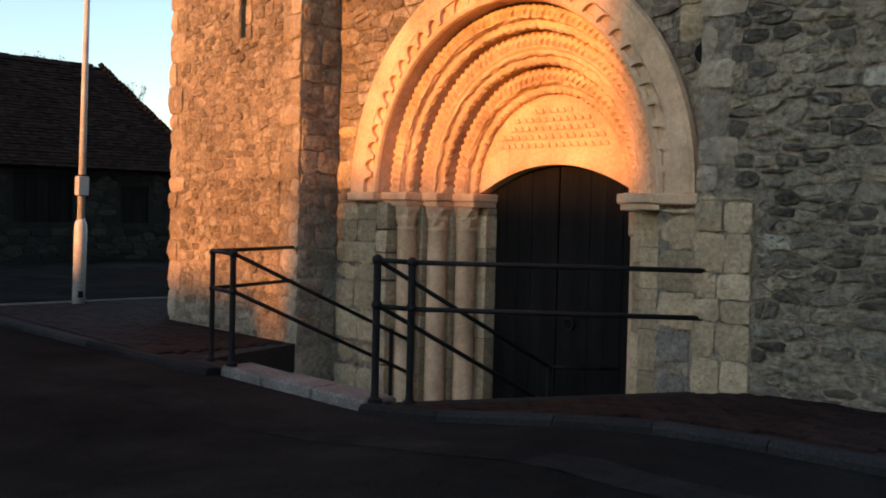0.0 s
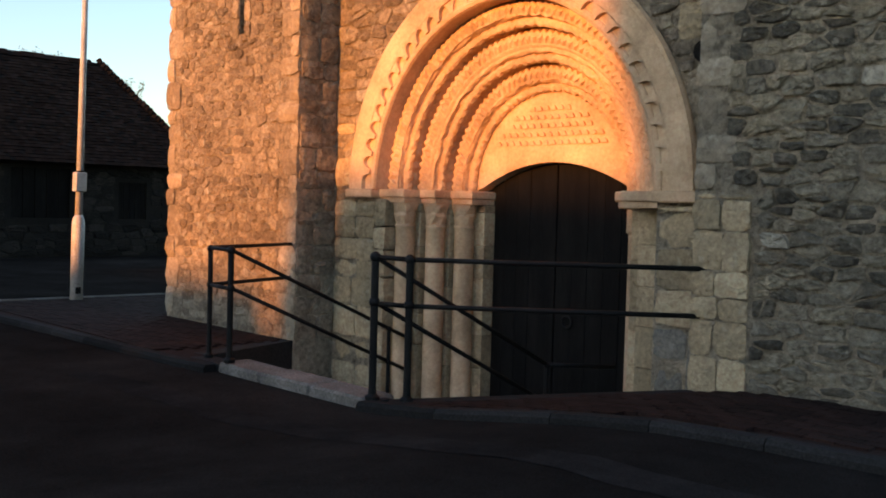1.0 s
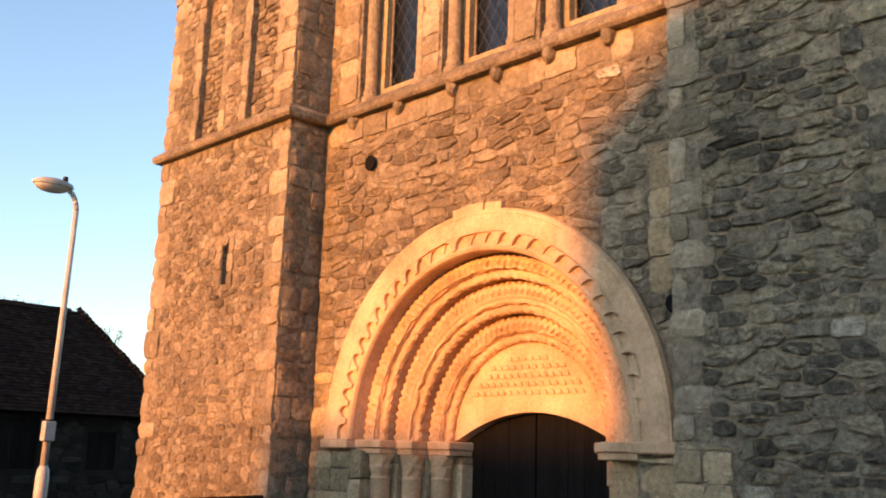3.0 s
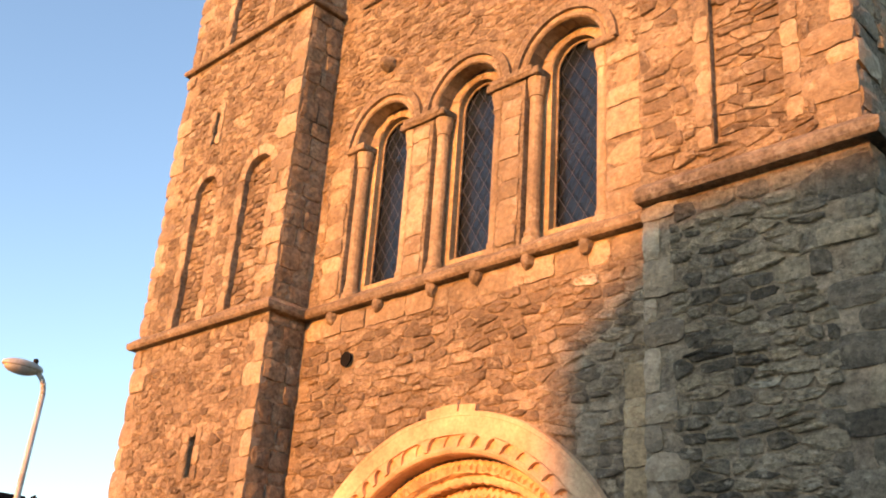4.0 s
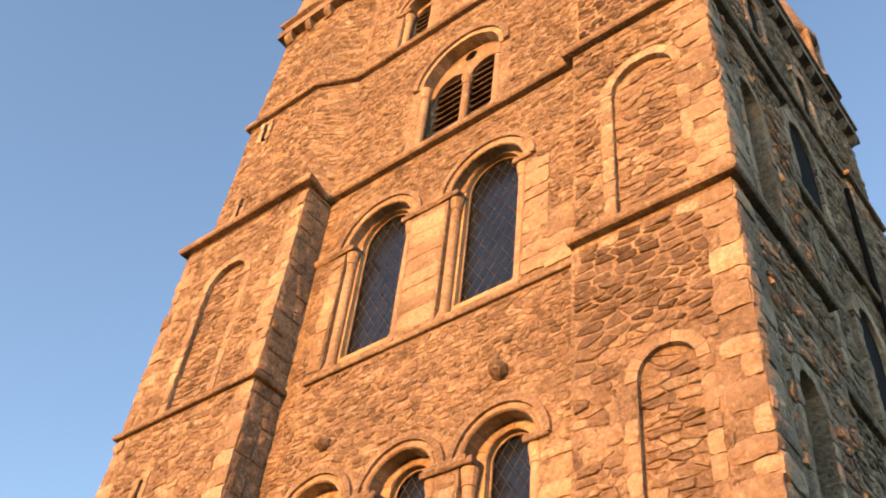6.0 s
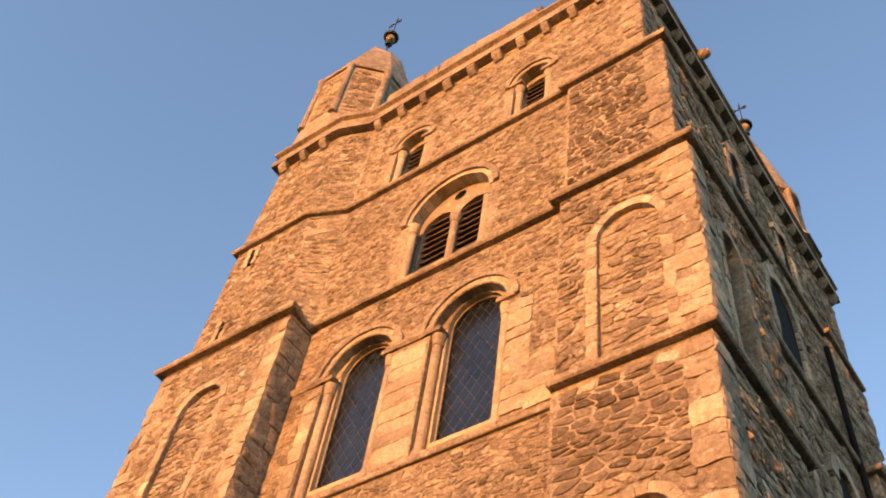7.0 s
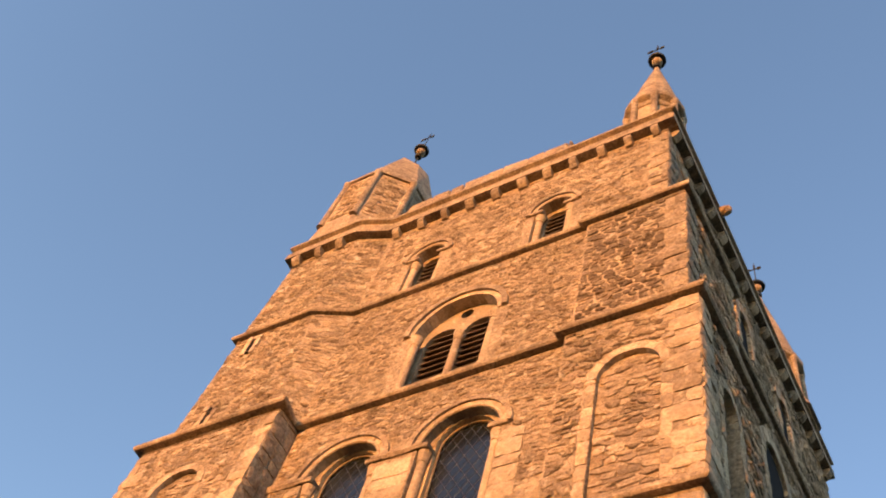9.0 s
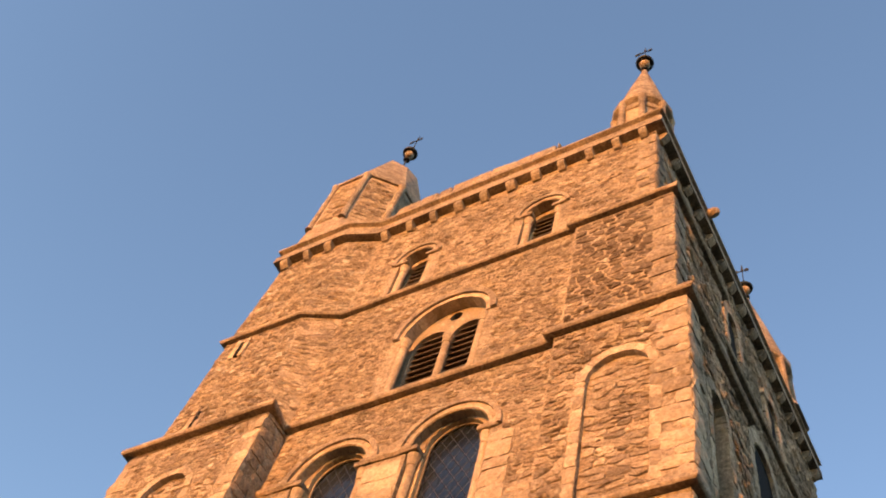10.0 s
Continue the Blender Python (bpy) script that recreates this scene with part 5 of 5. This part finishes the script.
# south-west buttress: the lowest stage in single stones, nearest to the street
NSA = {k: [(c, h + 0.17, z0, sp)] for k, (c, h, z0, sp) in NS.items()}
single = []
for k, (z0, z1, y, x0, x1) in enumerate(SB):
    st = place(x0 + 0.02, x1 - 0.34, max(z0, 0.12) + 0.1, z1 - 0.1, (0.86, 1.0, 0.9, 1.05)[k], NSA.get(k, []), [(-4.4, -4.1, 1.75, 5.5), (-4.4, -3.84, 0, 1.74)] if k == 0 else [], wide=(2.1, 1.9, 1.8, 1.5)[k])
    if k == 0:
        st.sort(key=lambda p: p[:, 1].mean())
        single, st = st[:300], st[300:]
    high = [P for P in st if k == 3 or (k == 1 and P[:, 1].mean() > 8.35)]
    ids = {id(P) for P in high}
    rubble(west(y), high, 0.02, M_BROWN, sw_stages[k], gap=0.019)
    rubble(west(y), [P for P in st if id(P) not in ids], 0.027, M_GREY if k == 0 else M_RUBBLE, sw_stages[k], gap=0.014 if k == 0 else 0.009)
    rubble(south(x1), place(y + 0.5, 9.28, max(z0, 0.25) + 0.1, z1 - 0.1, 1.0, [(8.0, 0.48, 5.95, 7.75), (8.0, 0.48, 10.35, 12.7)], []), 0.03, M_RUBBLE, sw_stages[k])
SA = [(10.7, 0.8, S2, 12.5), (13.1, 0.8, S2, 12.5), (11.9, 0.9, S3, 16.0), (10.9, 0.6, S4, 19.4), (13.2, 0.6, S4, 19.4), (10.7, 0.66, 6.0, 7.8), (13.1, 0.66, 6.0, 7.8)]
for z0, z1 in ((5.7, S2 - 0.1), (S2 + 0.1, S3 - 0.1), (S3 + 0.1, S4 - 0.1)):
    rubble(sf, place(9.32, 14.58, z0, z1, 1.1, SA, []), 0.03, M_RUBBLE, south_wall)
    rubble(south((-2.69, -2.67, -2.85)[0 if z0 < 6 else 1 if z0 < 11 else 2]), place(14.65, YE, z0, z1, 1.2), 0.03, M_RUBBLE, south_wall)
rubble(sf, place(7.5, YE, S4 + 0.12, S5 - 0.7, 1.1, SA, []), 0.03, M_RUBBLE, south_wall)

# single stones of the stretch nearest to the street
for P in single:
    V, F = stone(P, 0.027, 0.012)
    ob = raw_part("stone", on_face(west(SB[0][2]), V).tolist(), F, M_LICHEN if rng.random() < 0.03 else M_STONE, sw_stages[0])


# ---- sunk entrance: pit, steps, coping ----
bm = bmesh.new()
vs = [bm.verts.new((x, y, -0.88)) for x, y in [(-9.6, 5.1), (-4.2, 5.1), (-4.2, 8.2), (-9.6, 8.2)]]
bm.faces.new(vs)
tagged(part("pit_floor", bm, M_SLAB), "worn stone floor of the sunk porch area", "floor", kind="structure")
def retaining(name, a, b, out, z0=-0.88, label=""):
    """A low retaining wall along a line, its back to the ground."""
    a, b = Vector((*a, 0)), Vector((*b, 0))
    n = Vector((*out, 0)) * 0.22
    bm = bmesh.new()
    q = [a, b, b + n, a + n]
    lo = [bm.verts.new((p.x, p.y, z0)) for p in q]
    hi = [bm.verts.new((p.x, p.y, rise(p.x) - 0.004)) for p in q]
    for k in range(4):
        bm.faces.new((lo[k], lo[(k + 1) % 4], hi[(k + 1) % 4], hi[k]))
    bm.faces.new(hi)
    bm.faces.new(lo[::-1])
    # the kerb colour paints in dirt and pit shade together
    return tagged(part(name, bm, M_KERB), label or "stone retaining wall of the sunk porch, darkened for dirt and shade", "wall", kind="structure")


retaining("retaining_wall_north", (-9.0, 5.2), (-9.47, 6.56), (-1, -0.2))
retaining("retaining_wall_south", (-6.13, 5.2), (-4.35, 6.78), (0.6, -0.7))
retaining("retaining_wall_street", (-9.0, 5.22), (-6.13, 5.22), (0, -1), -0.88)
slab = thing("kerb_slab", -7.4, 5.0, 0.0, "pale worn stone kerb slabs at the head of the steps", "kerb slab")
for x0, x1 in ((-8.42, -7.7), (-7.69, -6.95), (-6.94, -6.2)):
    bm = bmesh.new()
    box(bm, x0, x1, 4.97, 5.32, -0.12, 0.02, 0.02, 0.008)
    part("slab", bm, M_SLAB, slab)
steps = thing("stone_steps", -7.2, 5.8, -0.8, "worn stone steps leading down to the church door", "steps")
for k in range(5):
    bm = bmesh.new()
    box(bm, -8.45, -6.25, 5.3, 5.3 + 0.3 * (k + 1), -0.87 + 0.0, -0.17 * (k + 1) + 0.0, 0.012)
    part("step", bm, M_SLAB, steps)

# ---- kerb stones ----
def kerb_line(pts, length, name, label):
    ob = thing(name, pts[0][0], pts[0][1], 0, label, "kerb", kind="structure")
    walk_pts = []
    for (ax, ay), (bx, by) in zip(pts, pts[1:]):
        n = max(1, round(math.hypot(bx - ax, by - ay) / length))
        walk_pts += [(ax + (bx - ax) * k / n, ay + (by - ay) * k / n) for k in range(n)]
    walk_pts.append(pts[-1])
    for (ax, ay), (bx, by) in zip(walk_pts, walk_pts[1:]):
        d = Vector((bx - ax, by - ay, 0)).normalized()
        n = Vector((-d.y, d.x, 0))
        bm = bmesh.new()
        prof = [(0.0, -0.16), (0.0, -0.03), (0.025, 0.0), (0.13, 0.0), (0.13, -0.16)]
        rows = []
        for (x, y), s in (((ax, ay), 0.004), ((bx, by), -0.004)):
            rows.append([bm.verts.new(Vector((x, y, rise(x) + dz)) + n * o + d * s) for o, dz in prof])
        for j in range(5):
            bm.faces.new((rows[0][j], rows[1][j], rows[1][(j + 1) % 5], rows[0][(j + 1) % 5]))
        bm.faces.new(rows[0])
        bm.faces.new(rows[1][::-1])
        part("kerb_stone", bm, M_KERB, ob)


kerb_line([(-15.2, 4.6), (-13.5, 4.62), (-11.8, 4.7), (-9.2, 4.78), (-8.44, 4.83)], 0.9, "kerb_north", "worn grey kerb stones along the footway")
kerb_line([(-6.2, 4.9), (-5.4, 5.0), (-4.4, 5.15), (-2.9, 5.3), (0.0, 5.45)], 0.9, "kerb_south", "worn grey kerb stones along the footway")

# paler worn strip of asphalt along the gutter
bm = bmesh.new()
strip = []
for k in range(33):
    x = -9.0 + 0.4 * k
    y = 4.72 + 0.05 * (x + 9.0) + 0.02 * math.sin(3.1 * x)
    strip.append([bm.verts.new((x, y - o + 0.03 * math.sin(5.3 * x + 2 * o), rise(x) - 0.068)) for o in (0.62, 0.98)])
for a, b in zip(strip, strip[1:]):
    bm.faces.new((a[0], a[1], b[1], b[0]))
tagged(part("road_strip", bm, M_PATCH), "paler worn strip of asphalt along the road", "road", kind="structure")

# ---- pavers ----
verts, faces = [], []
PV = [(-0.097, -0.047), (0.097, -0.047), (0.097, 0.047), (-0.097, 0.047)]
pav_me = bpy.data.meshes.new("paver")
pav_me.from_pydata([(x, y, -0.03) for x, y in PV] + [(x * 0.98, y * 0.95, 0.0) for x, y in PV], [], [(4, 5, 6, 7)] + [(k, (k + 1) % 4, 4 + (k + 1) % 4, 4 + k) for k in range(4)])
pav_me.materials.append(M_PAVER1)
pav_r = [(x, y) for x in np.arange(-5.9, -2.3, 0.2) for y in np.arange(5.2, 6.75, 0.1)]
def pave(points, parent, inside, limit):
    verts, faces, made = [], [], 0
    for i, (x, y) in enumerate(points):
        x += 0.1 * (round(y * 10) % 2)
        if not inside(x, y):
            continue
        z = rise(x) + 0.004 + rng.uniform(-0.003, 0.003)
        if made < limit:
            ob = new("paver", pav_me)
            ob.parent = parent
            ob.location = (x, y, z)
            ob.rotation_euler = (rng.uniform(-0.01, 0.01), -math.atan(0.09 if -5.8 < x < -3.9 else 0), 0)
            made += 1
        else:
            b = len(verts)
            verts += [(x + px * s, y + py * s, z + dz) for dz, s in ((-0.03, 1), (0, 0.97)) for px, py in PV]
            faces += [[b + 4, b + 5, b + 6, b + 7]] + [[b + k, b + (k + 1) % 4, b + 4 + (k + 1) % 4, b + 4 + k] for k in range(4)]
    if verts:
        tagged(raw_part("brick_pavers", verts, faces, M_PAVER, parent), kind="stuff")


def right_in(x, y):
    kb = 5.13 + (x + 5.4) * 0.13
    return y > kb + 0.08 and y < 6.72 and y < 5.1 + (x + 6.0) * 0.86


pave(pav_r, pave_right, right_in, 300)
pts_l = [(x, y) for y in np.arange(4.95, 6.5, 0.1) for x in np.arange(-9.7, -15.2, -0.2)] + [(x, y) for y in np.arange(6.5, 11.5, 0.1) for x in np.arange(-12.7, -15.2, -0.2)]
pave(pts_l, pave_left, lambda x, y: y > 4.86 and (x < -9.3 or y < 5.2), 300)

# pale edging along the far side of the footway
bm = bmesh.new()
box(bm, -15.475, -15.405, 4.6, 13.0, -0.14, 0.004, 0.01)
tagged(part("kerb_west", bm, M_SLAB), "worn pale edging stones of the footway", "kerb", kind="structure")


# ---- railings ----
def railing(x, y, label):
    return thing("railing", x, y, 0.0, label, "railing", "railings by the church steps")


def post(parent, x, y, z0, z1, r=0.028):
    bm = bmesh.new()
    lathe(bm, x, y, [(r * 1.9, z0), (r * 1.9, z0 + 0.03), (r * 1.1, z0 + 0.05), (r, z0 + 0.1), (r, z1)], 10)
    part("post", bm, M_IRON, parent, smooth=False)
    for z in (z1 - 0.01, z1 - 0.37):
        bm = bmesh.new()
        bmesh.ops.create_icosphere(bm, subdivisions=2, radius=r * 1.45, matrix=Matrix.Translation((x, y, z)))
        part("joint", bm, M_IRON, parent, smooth=True)


def rail(parent, *pts):
    bm = bmesh.new()
    path_tube(bm, pts, 0.02, 8)
    part("rail", bm, M_IRON, parent, smooth=True)


ra = railing(-6.2, 5.05, "black iron tube guard railing along the sunk porch edge")
post(ra, -6.2, 5.07, 0.0, 1.16, 0.032)
post(ra, -5.95, 5.22, 0.0, 1.15, 0.03)
rail(ra, (-6.2, 5.07, 1.15), (-5.95, 5.22, 1.14), (-4.22, 6.80, 1.14))
rail(ra, (-6.2, 5.07, 0.78), (-5.95, 5.22, 0.77), (-4.24, 6.80, 0.77))
rb = railing(-6.2, 6.0, "black iron handrail sloping down beside the steps")
post(rb, -6.12, 7.1, -0.87, 0.12, 0.022)
rail(rb, (-6.2, 5.09, 1.14), (-6.12, 7.1, 0.12), (-5.9, 7.85, 0.06))
rail(rb, (-6.2, 5.09, 0.78), (-6.12, 7.1, -0.24))
rc = railing(-8.35, 5.05, "black iron handrail sloping down beside the steps")
post(rc, -8.3, 5.02, 0.03, 1.11, 0.03)
post(rc, -8.3, 7.0, -0.87, 0.24, 0.022)
rail(rc, (-8.3, 5.03, 1.1), (-8.3, 7.3, 0.1))
rail(rc, (-8.3, 5.03, 0.74), (-8.3, 7.3, -0.26))
rd = railing(-8.95, 5.1, "black iron tube guard railing beside the buttress")
post(rd, -8.85, 5.12, 0.0, 1.1, 0.026)
rail(rd, (-8.3, 5.02, 1.1), (-8.85, 5.12, 1.1), (-9.52, 6.54, 1.1))
rail(rd, (-8.3, 5.02, 0.73), (-8.85, 5.12, 0.73), (-9.52, 6.54, 0.72))

# ---- lamp head and fittings ----
bm = bmesh.new()
HX, HY, HZ = LX - 0.07, LY - 0.22, 5.56
bmesh.ops.create_uvsphere(bm, u_segments=16, v_segments=10, radius=1.0, matrix=Matrix.Translation((HX, HY - 0.16, HZ)) @ Matrix.Diagonal((0.15, 0.33, 0.11, 1)))
bmesh.ops.bisect_plane(bm, geom=list(bm.verts) + list(bm.edges) + list(bm.faces), plane_co=(0, 0, HZ - 0.02), plane_no=(0, 0, -1), clear_outer=True)
bmesh.ops.holes_fill(bm, edges=bm.edges)
part("lamp_head", bm, M_POST, lamp, smooth=True)
bm = bmesh.new()
bmesh.ops.create_uvsphere(bm, u_segments=16, v_segments=10, radius=1.0, matrix=Matrix.Translation((HX, HY - 0.18, HZ - 0.03)) @ Matrix.Diagonal((0.13, 0.27, 0.10, 1)))
part("lamp_bowl", bm, M_PLASTIC, lamp, "clear plastic bowl", smooth=True)
bm = bmesh.new()
lathe(bm, HX, HY + 0.02, [(0.04, HZ + 0.08), (0.04, HZ + 0.15), (0.025, HZ + 0.17)], 10)
part("photocell", bm, M_IRON, lamp)
bm = bmesh.new()
box(bm, LX - 0.07, LX + 0.07, LY - 0.085, LY + 0.085, 1.66, 1.95, 0.01)
part("label_plate", bm, M_POST, lamp)
for z in (1.65, 1.95):
    bm = bmesh.new()
    lathe(bm, LX, LY, [(0.066, z), (0.066, z + 0.025)], 14)
    part("clamp", bm, M_IRON, lamp)
bm = bmesh.new()
box(bm, LX + 0.07, LX + 0.1, LY - 0.05, LY + 0.03, 0.1, 0.2, 0.005)
part("hatch", bm, M_IRON, lamp)

for o in lamp.children:                     # the column leans a little
    for v in o.data.vertices:
        v.co.y += 0.018 * v.co.z

# ---- barn details ----
# near-black backing added inside, painting in the unlit barn
bm = bmesh.new()
box(bm, -29.0, -28.6, -6, 15.2, -0.1, 2.7)
part("dark_backing", bm, M_DARK, barn)
BA = [(9.6, 11.5, 0.9, 2.45), (12.62, 13.72, 0.9, 2.15)]
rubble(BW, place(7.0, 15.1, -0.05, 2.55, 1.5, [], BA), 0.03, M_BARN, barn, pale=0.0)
for y0, y1, z0, z1 in ((9.75, 11.35, 1.0, 2.35), (12.75, 13.6, 1.0, 2.05)):
    # near-black boards paint in the darkness of the window openings
    bm = bmesh.new()
    for k in range(5):
        y = y0 + (y1 - y0) * (k + 0.5) / 5
        box(bm, -27.3, -27.26, y - (y1 - y0) / 10.4, y + (y1 - y0) / 10.4, z0, z1, 0.006)
    part("shutter", bm, M_DOOR, barn, "near-black boards filling a dark barn opening")
# roof tiles on the slope that faces the road, in courses
e0, r0 = Vector((-26.8, 0, 2.5)), Vector((-30.2, 0, 5.75))
up = (r0 - e0).normalized()
nrm = Vector((up.z, 0, -up.x))
verts, faces = [], []
N = 34
for i in range(N):
    p = e0 + (r0 - e0) * (i / N)
    for j in range(58):
        y = 6.2 + j * 0.165 + 0.08 * (i % 2)
        if y > 15.4 - 1.9 * i / N - 0.05:
            continue
        q = p + Vector((0, y, 0)) + nrm * (0.012 + rng.uniform(0, 0.02))
        w, L = 0.08, 0.15
        b = len(verts)
        c = [q + Vector((0, -w, 0)), q + Vector((0, w, 0)), q + Vector((0, w, 0)) + up * L - nrm * 0.015, q + Vector((0, -w, 0)) + up * L - nrm * 0.015]
        verts += c + [v - nrm * 0.03 for v in c[:2]]
        faces += [[b, b + 1, b + 2, b + 3], [b + 4, b + 5, b + 1, b]]
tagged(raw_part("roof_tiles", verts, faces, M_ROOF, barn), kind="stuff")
verts, faces = [], []
for i in range(30):                        # uneven hip tiles and ridge
    t = i / 29
    c = Vector((-26.8, 15.4, 2.5)).lerp(Vector((-30.2, 13.5, 5.75)), t) + Vector((0.02, 0.03, 0.05 + rng.uniform(-0.02, 0.02)))
    b = len(verts)
    verts += [c + Vector(v) for v in ((0.1, -0.14, -0.08), (0.02, 0, 0.06), (-0.05, 0.14, -0.08), (-0.1, -0.16, 0.04), (-0.12, 0, 0.15), (-0.2, 0.12, 0.04))]
    faces += [[b, b + 1, b + 4, b + 3], [b + 1, b + 2, b + 5, b + 4], [b, b + 2, b + 1]]
for i in range(20):
    c = Vector((-30.2, 6.0 + i * 0.36, 5.78 + rng.uniform(-0.015, 0.015)))
    b = len(verts)
    verts += [c + Vector(v) for v in ((0.14, 0, -0.1), (0, 0, 0.06), (-0.14, 0, -0.1), (0.14, 0.35, -0.1), (0, 0.35, 0.06), (-0.14, 0.35, -0.1))]
    faces += [[b, b + 1, b + 4, b + 3], [b + 1, b + 2, b + 5, b + 4], [b, b + 2, b + 1]]
tagged(raw_part("ridge_tiles", verts, faces, M_ROOF, barn), kind="stuff")


# ---- bare shrub tops seen over the barn roof ----
def shrub(x, y, z, h):
    ob = thing("young_tree", x, y, 0, "thin half-bare sapling showing over the barn roof", "tree")
    bm = bmesh.new()
    tube(bm, (x, y, -0.1), (x, y, z), 0.06, 0.03, 6)
    tips = []
    for k in range(7):
        a, t = rng.uniform(0, 6.28), rng.uniform(0.3, 1.0)
        p0 = Vector((x, y, z - 0.3 + 0.3 * t))
        p1 = p0 + Vector((0.35 * math.cos(a), 0.35 * math.sin(a), h * rng.uniform(0.5, 1.0)))
        tube(bm, p0, p1, 0.012, 0.004, 5)
        tips += [p0.lerp(p1, s) for s in (0.5, 0.7, 0.85, 1.0)]
    part("trunk", bm, M_TWIG, ob)
    verts, faces = [], []
    for p in tips:
        for _ in range(4):
            c = p + Vector((rng.normal(0, 0.05), rng.normal(0, 0.05), rng.normal(0, 0.05)))
            d, e = Vector((rng.normal(), rng.normal(), rng.normal())).normalized() * 0.035, Vector((rng.normal(), rng.normal(), rng.normal())).normalized() * 0.025
            b = len(verts)
            verts += [c - d, c + e, c + d, c - e]
            faces.append([b, b + 1, b + 2, b + 3])
    tagged(raw_part("crown", verts, faces, M_LEAF, ob), kind="stuff")


for x, y, z, h in ((-33, 11.2, 5.7, 0.7), (-33, 12.5, 5.85, 0.6), (-34, 13.4, 5.9, 0.7), (-33.5, 16.2, 5.1, 0.9), (-32, 17.4, 4.1, 0.9), (-31, 17.2, 3.3, 1.1), (-34, 10.2, 6.1, 0.6)):
    shrub(x, y, z, h)
